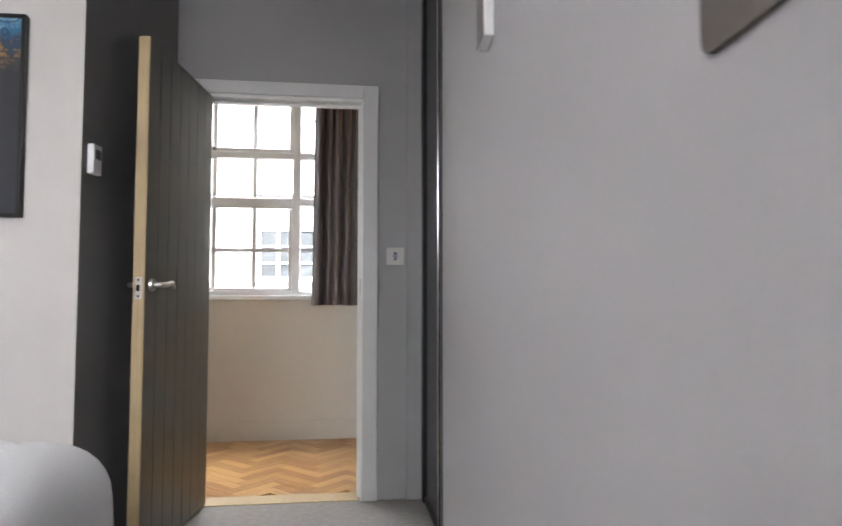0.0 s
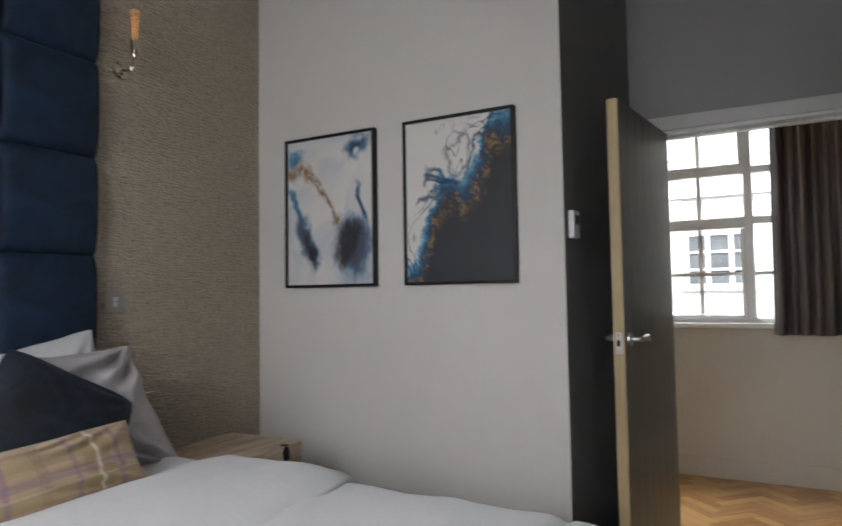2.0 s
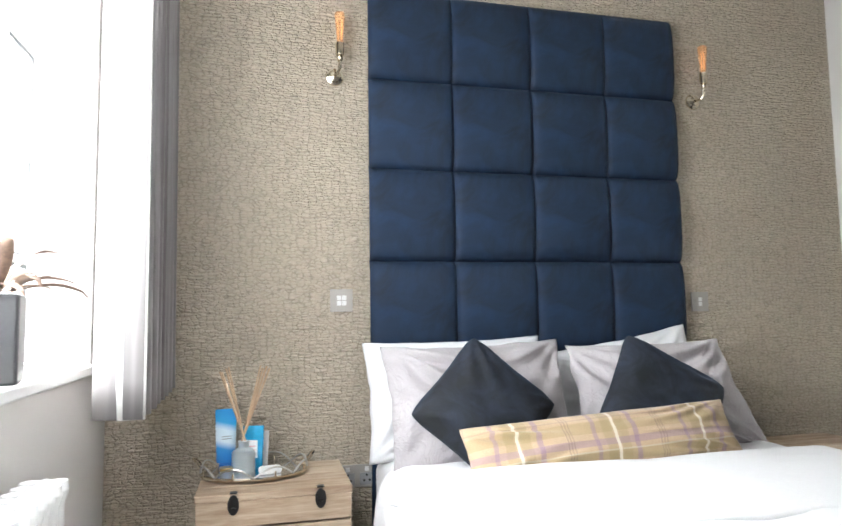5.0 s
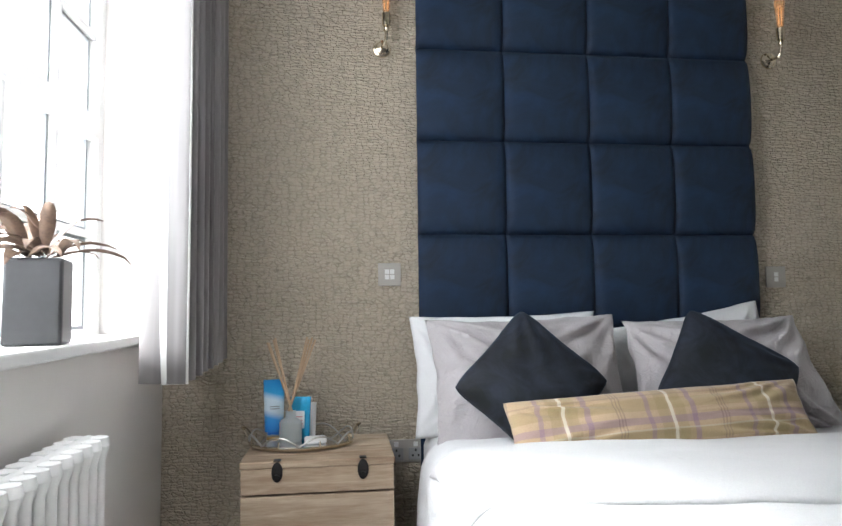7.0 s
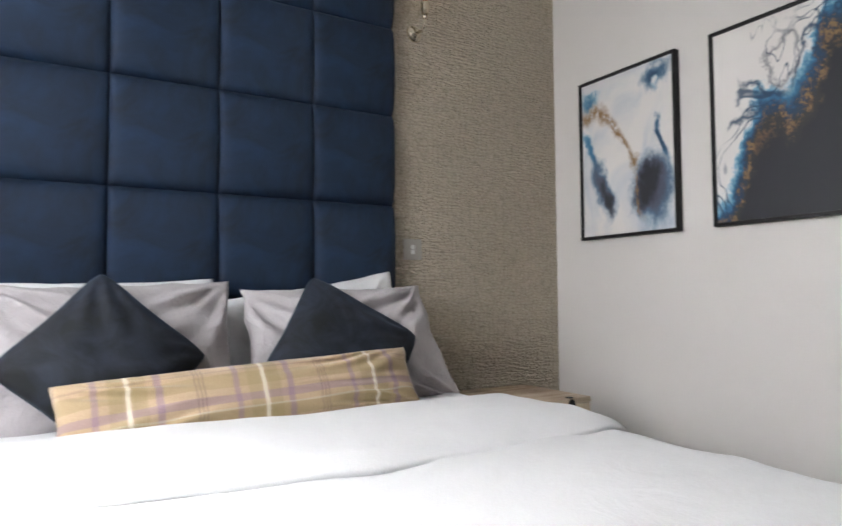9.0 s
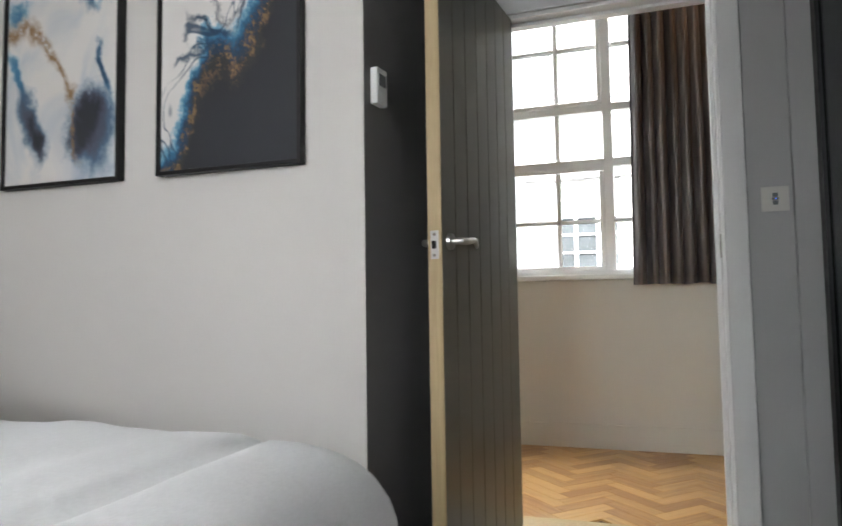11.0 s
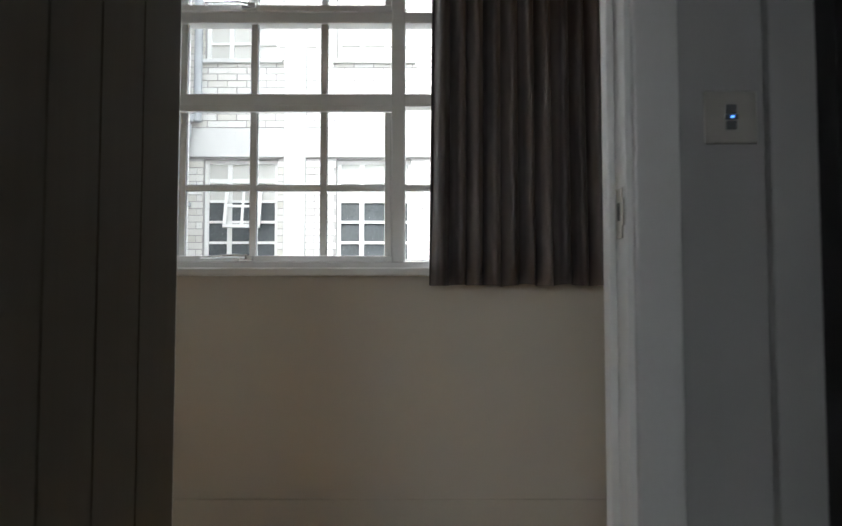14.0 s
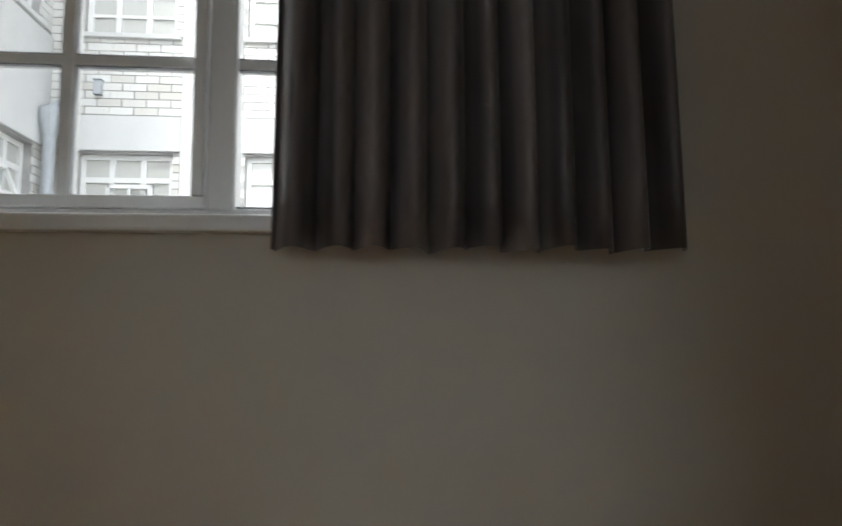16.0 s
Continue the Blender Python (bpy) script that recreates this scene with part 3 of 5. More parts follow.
# door lining, stops and architrave
lining = thing("door_lining", "white gloss door lining with moulded architrave", "door frame", kind="structure")
part("jamb", boxes((DX1 - 0.003, DX1 + 0.028, Y_DOOR - 0.004, 2.589, 0, DZ + 0.02)), GLOSS_WHITE, lining)
part("jamb", boxes((DX0 - 0.028, DX0 + 0.003, Y_DOOR - 0.004, 2.589, 0, DZ + 0.02)), GLOSS_WHITE, lining)
part("head", boxes((DX0 + 0.003, DX1 - 0.003, Y_DOOR - 0.004, 2.589, DZ - 0.008, DZ + 0.02)), GLOSS_WHITE, lining)
part("stop", boxes((DX1 - 0.017, DX1 - 0.003, 2.515, 2.55, 0, DZ - 0.008), bevel=0.003), GLOSS_WHITE, lining)
part("stop", boxes((DX0 + 0.003, DX0 + 0.017, 2.515, 2.55, 0, DZ - 0.008), bevel=0.003), GLOSS_WHITE, lining)
part("stop", boxes((DX0 + 0.017, DX1 - 0.017, 2.515, 2.55, DZ - 0.022, DZ - 0.008), bevel=0.003), GLOSS_WHITE, lining)
for y0, y1 in ((Y_DOOR - 0.020, Y_DOOR - 0.004), (2.589, 2.605)):
    part("architrave", boxes((DX1 + 0.006, DX1 + 0.082, y0, y1, 0, DZ + 0.074), bevel=0.005), ARCH_PAINT, lining)
    part("architrave", boxes((DX0 - 0.082, DX0 - 0.006, y0, y1, 0, DZ + 0.074), bevel=0.005), ARCH_PAINT, lining)
    part("architrave", boxes((DX0 - 0.006, DX1 + 0.006, y0, y1, DZ + 0.006, DZ + 0.074), bevel=0.005), ARCH_PAINT, lining)
strike = part("strike_plate", boxes((DX1 - 0.006, DX1 - 0.003, 2.478, 2.506, 1.02, 1.105), bevel=0.001), STEEL, lining, "steel strike plate let into the jamb")
part("strike_hole", boxes((DX1 - 0.0065, DX1 - 0.006, 2.485, 2.499, 1.05, 1.08)), BLACK_IRON, strike)
part("strike_lip", boxes((DX1 - 0.0075, DX1 - 0.005, 2.465, 2.479, 1.04, 1.085), bevel=0.001), STEEL, strike)

# boxed filler strip between switch and wardrobe
structure("filler_strip", boxes((2.835, 2.915, Y_DOOR - 0.022, Y_DOOR - 0.001, 0, H), bevel=0.003), LIGHT_GREY, "light grey boxed filler strip beside the wardrobe", "trim")

# skirting boards in the hall
structure("baseboard", boxes((-0.78, 3.5, Y_HALL - 0.014, Y_HALL - 0.001, 0, 0.14), bevel=0.004), CREAM, "cream painted skirting board along the hall wall", "baseboard")


# ---- windows ----
def window_unit(name, label, y, x_lines, z_rows, mullions, transoms, x0, x1, z0, z1, shade_w=0.003):
    """A painted timber window: outer frame, mullions, transoms, glazing bars and one pane for each light."""
    w = thing(name, label, "window", kind="structure")
    d0, d1 = y - 0.03, y + 0.03
    part("frame_stile", boxes((x0, x0 + 0.045, d0, d1, z0, z1), bevel=0.004), GLOSS_WHITE, w)
    part("frame_stile", boxes((x1 - 0.045, x1, d0, d1, z0, z1), bevel=0.004), GLOSS_WHITE, w)
    part("frame_rail", boxes((x0 + 0.045, x1 - 0.045, d0, d1, z0, z0 + 0.036), bevel=0.004), GLOSS_WHITE, w)
    part("frame_rail", boxes((x0 + 0.045, x1 - 0.045, d0, d1, z1 - 0.04, z1), bevel=0.004), GLOSS_WHITE, w)
    for a, b in mullions:
        part("mullion", boxes((a, b, d0 - 0.004, d1 + 0.004, z0 + 0.03, z1 - 0.03), bevel=0.006), GLOSS_WHITE, w)
    for a, b in transoms:
        part("transom", boxes((x0 + 0.04, x1 - 0.04, d0 - 0.002, d1 + 0.002, a, b), bevel=0.006), GLOSS_WHITE, w)
    for z in z_rows:
        part("glazing_bar", boxes((x0 + 0.04, x1 - 0.04, y - 0.017, y + 0.017, z - 0.011, z + 0.011), bevel=0.004), GLOSS_WHITE, w)
    for x in x_lines:
        part("glazing_bar", boxes((x - 0.013, x + 0.013, y - 0.019, y + 0.019, z0 + 0.03, z1 - 0.03), bevel=0.004), GLOSS_WHITE, w)
    cuts_x = sorted([x0 + 0.04, x1 - 0.04] + list(x_lines) + [(a + b) / 2 for a, b in mullions])
    cuts_z = sorted([z0 + 0.03, z1 - 0.03] + list(z_rows) + [(a + b) / 2 for a, b in transoms])
    for a, b in zip(cuts_x, cuts_x[1:]):
        for c, e in zip(cuts_z, cuts_z[1:]):
            p = part("pane", boxes((a + 0.001, b - 0.001, y - 0.002, y + 0.002, c + 0.001, e - 0.001)), GLASS, w)
            p.visible_shadow = False
            # thin grey strips added round each pane, in place of shaded bar sides
            g0, g1, t = y - 0.0145, y - 0.0035, shade_w
            a1, b1, c1, e1 = a + 0.012, b - 0.012, c + 0.010, e - 0.010
            part("glazing_seal", boxes((a1, b1, g0, g1, e1 - t, e1), (a1, b1, g0, g1, c1, c1 + t), (a1, a1 + t, g0, g1, c1 + t, e1 - t), (b1 - t, b1, g0, g1, c1 + t, e1 - t)), BAR_SHADE, w, "grey strip for the shaded bar sides")
    return w


win_hall = window_unit("window_1", "white multi-pane timber hall window over the courtyard", 4.015, (1.298, 1.586, 1.873, 2.60), (1.357, 2.455), ((2.150, 2.207),), ((1.690, 1.742), (2.036, 2.084)), WX0, WX1, WZ0, WZ1)
# casement sashes stand proud of the frame
for z0, z1 in ((1.056, 1.690), (2.084, 2.76)):
    part("sash_rail", boxes((1.01, 2.152, 3.968, 3.988, z0 - 0.004, z0 + 0.022), bevel=0.004), GLOSS_WHITE, win_hall)
    part("sash_rail", boxes((1.01, 2.152, 3.968, 3.988, z1 - 0.026, z1), bevel=0.004), GLOSS_WHITE, win_hall)
    part("sash_stile", boxes((1.012, 1.04, 3.969, 3.989, z0 + 0.022, z1 - 0.03), bevel=0.004), GLOSS_WHITE, win_hall)
    part("sash_stile", boxes((2.124, 2.150, 3.969, 3.989, z0 + 0.022, z1 - 0.03), bevel=0.004), GLOSS_WHITE, win_hall)
    stay = part("casement_stay", boxes((1.545, 1.60, 3.946, 3.968, z0 - 0.002, z0 + 0.022), bevel=0.003), CHROME, win_hall, "chrome casement fastener")
    part("stay_arm", tube([(1.40, 3.925, z0 + 0.012), (1.47, 3.930, z0 + 0.016), (1.53, 3.938, z0 + 0.020), (1.57, 3.948, z0 + 0.016)], [0.005, 0.007, 0.008, 0.010], 10), CHROME, stay)
    part("stay_pin", rod(bmesh.new(), (1.572, 3.948, z0 + 0.006), (1.572, 3.948, z0 + 0.026), 0.006, n=18), STEEL, stay)
part("window_sill", boxes((WX0 - 0.03, WX1 + 0.03, 3.872, 3.99, 0.994, 1.026), bevel=0.006), GLOSS_WHITE, win_hall)

win_bed = window_unit("window_2", "white multi-pane timber bedroom window", -1.83, (0.545, 0.84, 1.53), (1.38, 2.05, 2.36), ((1.14, 1.22),), ((1.695, 1.765),), SX0, SX1, SZ0, SZ1, 0.012)
part("window_sill", boxes((SX0 - 0.02, SX1 + 0.03, -1.80, -1.632, SZ0 - 0.012, SZ0 + 0.020), bevel=0.006), GLOSS_WHITE, win_bed)


# ---- courtyard outside the hall window ----
FY, LX = 9.3, -0.75
structure("ground", slab([(-60, -60), (60, -60), (60, 60), (-60, 60)], -3.3, -3.2), PAVING, "grey concrete ground far below the windows", "ground")

# ---- bedroom door, standing open ----
HZ = 1.043
LZ = HZ + 0.013
door = thing("door_1", "grey-green boarded oak door standing open into the alcove", "door", pose(1.862, 2.4725, 0, 0, 0, -97.4), kind="structure")
LEAF = 0.735
# core coloured dark to deepen the shade in the grooves between the boards
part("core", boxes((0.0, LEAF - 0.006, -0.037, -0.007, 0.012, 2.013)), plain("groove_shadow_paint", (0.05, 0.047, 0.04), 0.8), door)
part("lipping", boxes((LEAF - 0.006, LEAF, -0.044, 0.0, 0.012, 2.013), bevel=0.001), DOOR_EDGE, door, "pale oak lipping on the leading edge")
part("lipping", boxes((0.0, LEAF - 0.006, -0.038, -0.006, 2.013, 2.017)), DOOR_EDGE, door)
edges = [0.0, 0.108, 0.209, 0.310, 0.414, 0.520, 0.624, LEAF - 0.006]
for side in (0, 1):
    for a, b in zip(edges, edges[1:]):
        y0, y1 = ((-0.007, 0.0), (-0.044, -0.037))[side]
        part("plank", boxes((a + 0.0018, b - 0.0018, y0, y1, 0.012, 2.013)), DOOR_FACE, door)
latch = part("latch_plate", boxes((LEAF - 0.001, LEAF + 0.0015, -0.035, -0.009, HZ - 0.042, HZ + 0.042), bevel=0.001), SATIN_NICKEL, door, "satin nickel latch plate with two screws")
part("latch_bolt", boxes((LEAF, LEAF + 0.011, -0.028, -0.016, HZ - 0.012, HZ + 0.012), bevel=0.003), BLACK_IRON, latch)
for dz in (-0.031, 0.031):
    part("screw", rod(bmesh.new(), (LEAF + 0.001, -0.022, HZ + dz), (LEAF + 0.0028, -0.022, HZ + dz), 0.005, n=10), CHROME, latch)
for s in (1, -1):
    y0 = 0.0 if s > 0 else -0.044
    rose = part("handle_rose", rod(bmesh.new(), (0.6749999999999999, y0 - 0.001 * s, LZ), (0.6749999999999999, y0 + 0.010 * s, LZ), 0.026, 0.024, 28), SATIN_NICKEL, door, "round satin nickel handle rose")
    pts = [(0.6749999999999999, y0 + 0.008 * s, LZ), (0.6749999999999999, y0 + 0.03 * s, LZ), (0.6709999999999999, y0 + 0.040 * s, LZ), (0.66, y0 + 0.045 * s, LZ), (0.635, y0 + 0.045 * s, LZ + 0.001), (0.61, y0 + 0.045 * s, LZ + 0.006), (0.585, y0 + 0.045 * s, LZ + 0.009), (0.572, y0 + 0.045 * s, LZ + 0.004), (0.560, y0 + 0.044 * s, LZ - 0.006), (0.554, y0 + 0.042 * s, LZ - 0.012)]
    part("lever", tube(pts, [0.010, 0.010, 0.0105, 0.0105, 0.010, 0.0095, 0.009, 0.008, 0.007, 0.005], 20), SATIN_NICKEL, rose, "curled satin nickel lever")
for z in (0.25, 1.0, 1.75):
    part("hinge", rod(bmesh.new(), (-0.006, -0.040, z - 0.05), (-0.006, -0.040, z + 0.05), 0.007, n=12), STEEL, door)

# ---- wardrobe in the recess ----
ward = thing("wardrobe", "black gloss built-in wardrobe with chrome-edged sliding doors", "wardrobe", pose(2.92, 1.612, 0))
part("carcass", boxes((0.05, 0.56, 0.0, 0.846, 0.0, 2.75)), BLACK_FRAME, ward)
part("post", boxes((-0.008, 0.05, 0.780, 0.847, 0.0, 2.75), bevel=0.002), BLACK_FRAME, ward)
for a, b, x in ((0.354, 0.779, 0.004), (0.0, 0.346, 0.004)):
    dr = part("sliding_door", boxes((x, x + 0.03, a, b, 0.03, 2.72), bevel=0.002), GLOSS_BLACK, ward)
    part("edge_trim", boxes((x - 0.005, x - 0.0005, (b if a < 0.3 else a) - 0.006, (b if a < 0.3 else a) + 0.006, 0.03, 2.72), bevel=0.002), CHROME, dr, "slim chrome edge strip")
part("track", boxes((0.0, 0.05, 0.0, 0.779, 2.722, 2.75)), BLACK_FRAME, ward)
part("track", boxes((0.0, 0.05, 0.0, 0.779, 0.0, 0.028)), BLACK_FRAME, ward)


# ---- switches and plates ----
def plate_thing(name, label, cat, m, rockers):
    """A square steel wall plate, front towards local -y, with small rocker modules."""
    p = thing(name, label, cat, m)
    part("plate", boxes((-0.044, 0.044, -0.006, 0.0, -0.044, 0.044), bevel=0.002), STEEL, p)
    for x0, x1, z0, z1, mt in rockers:
        part("rocker", boxes((x0, x1, -0.0095, -0.0055, z0, z1), bevel=0.0012), mt, p)
    return p


sw = plate_thing("light_switch", "square brushed steel dimmer switch on the grey wall", "switch", pose(2.779, Y_DOOR, 1.219), ((-0.0085, 0.0085, -0.021, -0.006, GREY_PLASTIC), (-0.0085, 0.0085, 0.006, 0.021, GREY_PLASTIC), (-0.011, 0.011, -0.0045, 0.0045, GREY_PLASTIC)))
m_led, nt_led, b_led = nodes("blue_indicator")
b_led.inputs["Base Color"].default_value = (0.05, 0.15, 0.7, 1)
b_led.inputs["Emission Color"].default_value = (0.1, 0.3, 1, 1)
b_led.inputs["Emission Strength"].default_value = 1.0
part("indicator", boxes((-0.002, 0.004, -0.0105, -0.0095, -0.0015, 0.0015)), m_led, sw, "small blue indicator light")
four = tuple((cx - 0.0085, cx + 0.0085, cz - 0.009, cz + 0.009, WHITE_PLASTIC) for cx in (-0.01, 0.01) for cz in (-0.0105, 0.0105))
plate_thing("light_switch", "steel wall plate with four white bedside switches", "switch", pose(0.0, -0.812, 1.256, 0, 0, 90), four)
two = tuple((-0.0085, 0.0085, cz - 0.009, cz + 0.009, WHITE_PLASTIC) for cz in (-0.0105, 0.0105))
plate_thing("light_switch", "steel wall plate with two white bedside switches", "switch", pose(0.0, 0.812, 1.236, 0, 0, 90), two)


MID_GREY = plain("mid_grey_plastic", (0.33, 0.33, 0.335), 0.4, var=0.05, relief=0.02)


def double_socket(m):
    s = thing("power_socket", "brushed steel double power socket low on the wallpaper", "socket", m, "bedside sockets")
    part("plate", boxes((-0.073, 0.073, -0.006, 0.0, -0.043, 0.043), bevel=0.002), STEEL, s)
    for cx in (-0.037, 0.037):
        ins = part("insert", boxes((cx - 0.027, cx + 0.027, -0.0085, -0.0055, -0.034, 0.012), bevel=0.001), MID_GREY, s)
        for dx, dz in ((-0.011, -0.017), (0.011, -0.017), (0.0, 0.003)):
            part("pin_hole", boxes((cx + dx - 0.0035, cx + dx + 0.0035, -0.009, -0.0085, dz - 0.004, dz + 0.004)), BLACK_IRON, ins)
        part("rocker", boxes((cx - 0.008, cx + 0.008, -0.010, -0.006, 0.017, 0.034), bevel=0.001), WHITE_PLASTIC, s)
    return s


double_socket(pose(0.0, -0.755, 0.58, 0, 0, 90))
double_socket(pose(0.0, 0.757, 0.58, 0, 0, 90))

therm = thing("thermostat", "white wall thermostat with a dark display", "thermostat", pose(1.578, 1.665, 1.515, 0, 0, 82))
part("body", boxes((0.0, 0.060, -0.026, -0.001, -0.055, 0.055), bevel=0.004), WHITE_PLASTIC, therm)
part("display", boxes((0.010, 0.050, -0.0275, -0.026, 0.0, 0.036), bevel=0.0005), GREY_PLASTIC, therm, "dark grey display")
part("button", boxes((0.022, 0.036, -0.028, -0.026, -0.032, -0.02), bevel=0.001), WHITE_PLASTIC, therm)

# things on the east wall; its face leans a little towards the room
EW = math.degrees(math.atan2(0.247, 3.285))


def on_east(y):
    return 2.887 - (Y_ART - y) * 0.247 / 3.285


ic = thing("wall_controller", "grey wall controller with a white rim", "wall control", pose(on_east(0.472), 0.472, 1.595, 0, 0, -90 - EW))
part("body", boxes((-0.045, 0.045, -0.022, -0.001, -0.075, 0.075), bevel=0.004), WHITE_PLASTIC, ic)
part("face", boxes((-0.043, 0.043, -0.024, -0.022, -0.073, 0.073), bevel=0.0008), plain("warm_grey_plastic", (0.20, 0.18, 0.165), 0.5), ic, "warm grey front panel")
ck = thing("coat_hook", "small steel coat hook on the white wall", "hook", pose(on_east(0.30), 0.30, 1.60, 0, 0, -90 - EW))
part("base", rod(bmesh.new(), (0, -0.001, 0.02), (0, -0.006, 0.02), 0.018, n=18), STEEL, ck)
part("arm", tube([(0, -0.004, 0.02), (0, -0.025, 0.015), (0, -0.04, 0.005), (0, -0.045, 0.02)], 0.005), STEEL, ck)
mp_ = thing("wall_panel", "dark brown wall panel with rounded corners", "panel", pose(on_east(-0.435), -0.435, 1.159, 0, 0, -90 - EW))
bmp = bmesh.new()
rim = [(sx * 0.038 + 0.012 * math.cos(q), 0.17 + sz * 0.158 + 0.012 * math.sin(q))
       for sx, sz, q0 in ((1, 1, 0), (-1, 1, 90), (-1, -1, 180), (1, -1, 270)) for q in (math.radians(q0 + 18 * i) for i in range(6))]
front = bmp.faces.new([bmp.verts.new((x, -0.006, z)) for x, z in rim])
back = bmesh.ops.extrude_face_region(bmp, geom=[front])["geom"]
for v in back:
    if isinstance(v, bmesh.types.BMVert):
        v.co.y = -0.001
bmesh.ops.recalc_face_normals(bmp, faces=bmp.faces)
part("face", bmp, plain("dark_brown_panel", (0.13, 0.112, 0.10), 0.85), mp_)


# ---- framed prints ----
def framed_print(x0, x1, kind, label):
    z0, z1 = 1.288, 2.012
    y = Y_ART
    f = thing("framed_print", label, "picture", pose((x0 + x1) / 2, y, (z0 + z1) / 2), "pair of framed prints")
    w, h, t = (x1 - x0) / 2, (z1 - z0) / 2, 0.013
    part("frame_side", boxes((-w, -w + t, -0.032, -0.001, -h, h), bevel=0.0015), BLACK_FRAME, f)
    part("frame_side", boxes((w - t, w, -0.032, -0.001, -h, h), bevel=0.0015), BLACK_FRAME, f)
    part("frame_side", boxes((-w + t, w - t, -0.032, -0.001, -h, -h + t), bevel=0.0015), BLACK_FRAME, f)
    part("frame_side", boxes((-w + t, w - t, -0.032, -0.001, h - t, h), bevel=0.0015), BLACK_FRAME, f)
    part("print", boxes((-w + t, w - t, -0.022, -0.006, -h + t, h - t)), art_material(kind), f)
    return f


framed_print(0.195, 0.715, "pale", "black-framed abstract print in white, blue and gold")
framed_print(0.865, 1.385, "dark", "black-framed abstract print in white, blue and charcoal")

# ---- headboard of padded squares ----
head = thing("headboard", "tall navy velvet headboard of padded squares", "headboard", pose(0, 0, 0))
COLS = [-0.702, -0.350, 0.003, 0.357, 0.708]
ROWS_Z = [0.66, 1.036, 1.411, 1.785, 2.155, 2.53]
part("backing", boxes((0.0, 0.018, COLS[0] + 0.004, COLS[-1] - 0.004, 0.20, ROWS_Z[-1] - 0.004)), NAVY_VELVET, head)


def padded(w, h, t, seed):
    bm = bmesh.new()
    n = 14
    grid = []
    for i in range(n + 1):
        row = []
        for j in range(n + 1):
            u, v = 2 * i / n - 1, 2 * j / n - 1
            u, v = math.copysign(abs(u) ** 0.72, u), math.copysign(abs(v) ** 0.72, v)
            bulge = (0.6 + 0.4 * (1 - abs(u) ** 5.0) ** 0.5) * (1 - abs(v) ** 3.2) ** 0.55
            nz = noise.noise(Vector((u * 1.4 + seed * 7.1, v * 1.4, seed * 3.3))) * 0.004 * bulge
            row.append(bm.verts.new((t * bulge + nz, u * w / 2 * (1 - 0.004 * abs(v)), v * h / 2)))
        grid.append(row)
    for i in range(n):
        for j in range(n):
            bm.faces.new((grid[i][j], grid[i + 1][j], grid[i + 1][j + 1], grid[i][j + 1]))
    rim = [e for e in bm.edges if e.is_boundary]
    ext = bmesh.ops.extrude_edge_only(bm, edges=rim)["geom"]
    for v in ext:
        if isinstance(v, bmesh.types.BMVert):
            v.co.x -= 0.02
    return bm


k = 0
for a, b in zip(COLS, COLS[1:]):
    for c, e in zip(ROWS_Z, ROWS_Z[1:]):
        k += 1
        part("padded_square", padded(b - a - 0.001, e - c - 0.001, 0.042, k), NAVY_VELVET, head, m=pose(0.022, (a + b) / 2, (c + e) / 2))


# ---- wall sconces ----
m_bulb, nt_b, bb = nodes("amber_filament_bulb")
bb.inputs["Base Color"].default_value = (0.95, 0.62, 0.36, 1)
bb.inputs["Transmission Weight"].default_value = 0.75
bb.inputs["Roughness"].default_value = 0.08
bb.inputs["IOR"].default_value = 1.2
bb.inputs["Emission Color"].default_value = (1.0, 0.55, 0.25, 1)
bb.inputs["Emission Strength"].default_value = 0.006
m_fil, nt_f, bf = nodes("glowing_filament")
bf.inputs["Base Color"].default_value = (1, 0.5, 0.2, 1)
bf.inputs["Emission Color"].default_value = (1.0, 0.5, 0.2, 1)
bf.inputs["Emission Strength"].default_value = 0.07


def sconce(m):
    s = thing("wall_sconce", "polished nickel wall sconce with a bare amber tube bulb", "wall lamp", m, "bedside sconces")
    part("backplate", lathe([(0.0, -0.003), (0.034, -0.003), (0.036, 0.0), (0.034, 0.005), (0.026, 0.008), (0.022, 0.012), (0.012, 0.016), (0.0, 0.018)]), NICKEL, s, m=pose(0, 0, 0, 0, 90, 0) @ pose(0, 0, 0.003))
    part("arm", tube([(0.012, 0, 0), (0.04, 0.0, -0.004), (0.058, 0.006, -0.004), (0.068, 0.012, 0.010), (0.070, 0.014, 0.035), (0.070, 0.014, 0.055)], 0.0055, 10), NICKEL, s)
    part("lamp_holder", lathe([(0.004, 0.04), (0.010, 0.045), (0.012, 0.055), (0.008, 0.062), (0.015, 0.066), (0.017, 0.085), (0.017, 0.115), (0.014, 0.118), (0.0, 0.118)], 20), NICKEL, s, m=pose(0.070, 0.014, 0))
    bulb = part("bulb", lathe([(0.012, 0.118), (0.013, 0.13), (0.0145, 0.16), (0.018, 0.20), (0.021, 0.225), (0.018, 0.238), (0.008, 0.244), (0.0, 0.245)], 20), m_bulb, s, "clear amber tubular bulb", m=pose(0.070, 0.014, 0))
    part("filament", tube([(0, -0.005, 0.13), (0.003, -0.008, 0.21), (0.0, 0.0, 0.214), (-0.003, 0.008, 0.21), (0, 0.005, 0.13)], 0.0012, 6), m_fil, bulb)
    return s


first = sconce(pose(0.0, -0.835, 2.155))
copy_thing(first, pose(0.0, 0.828, 2.165))


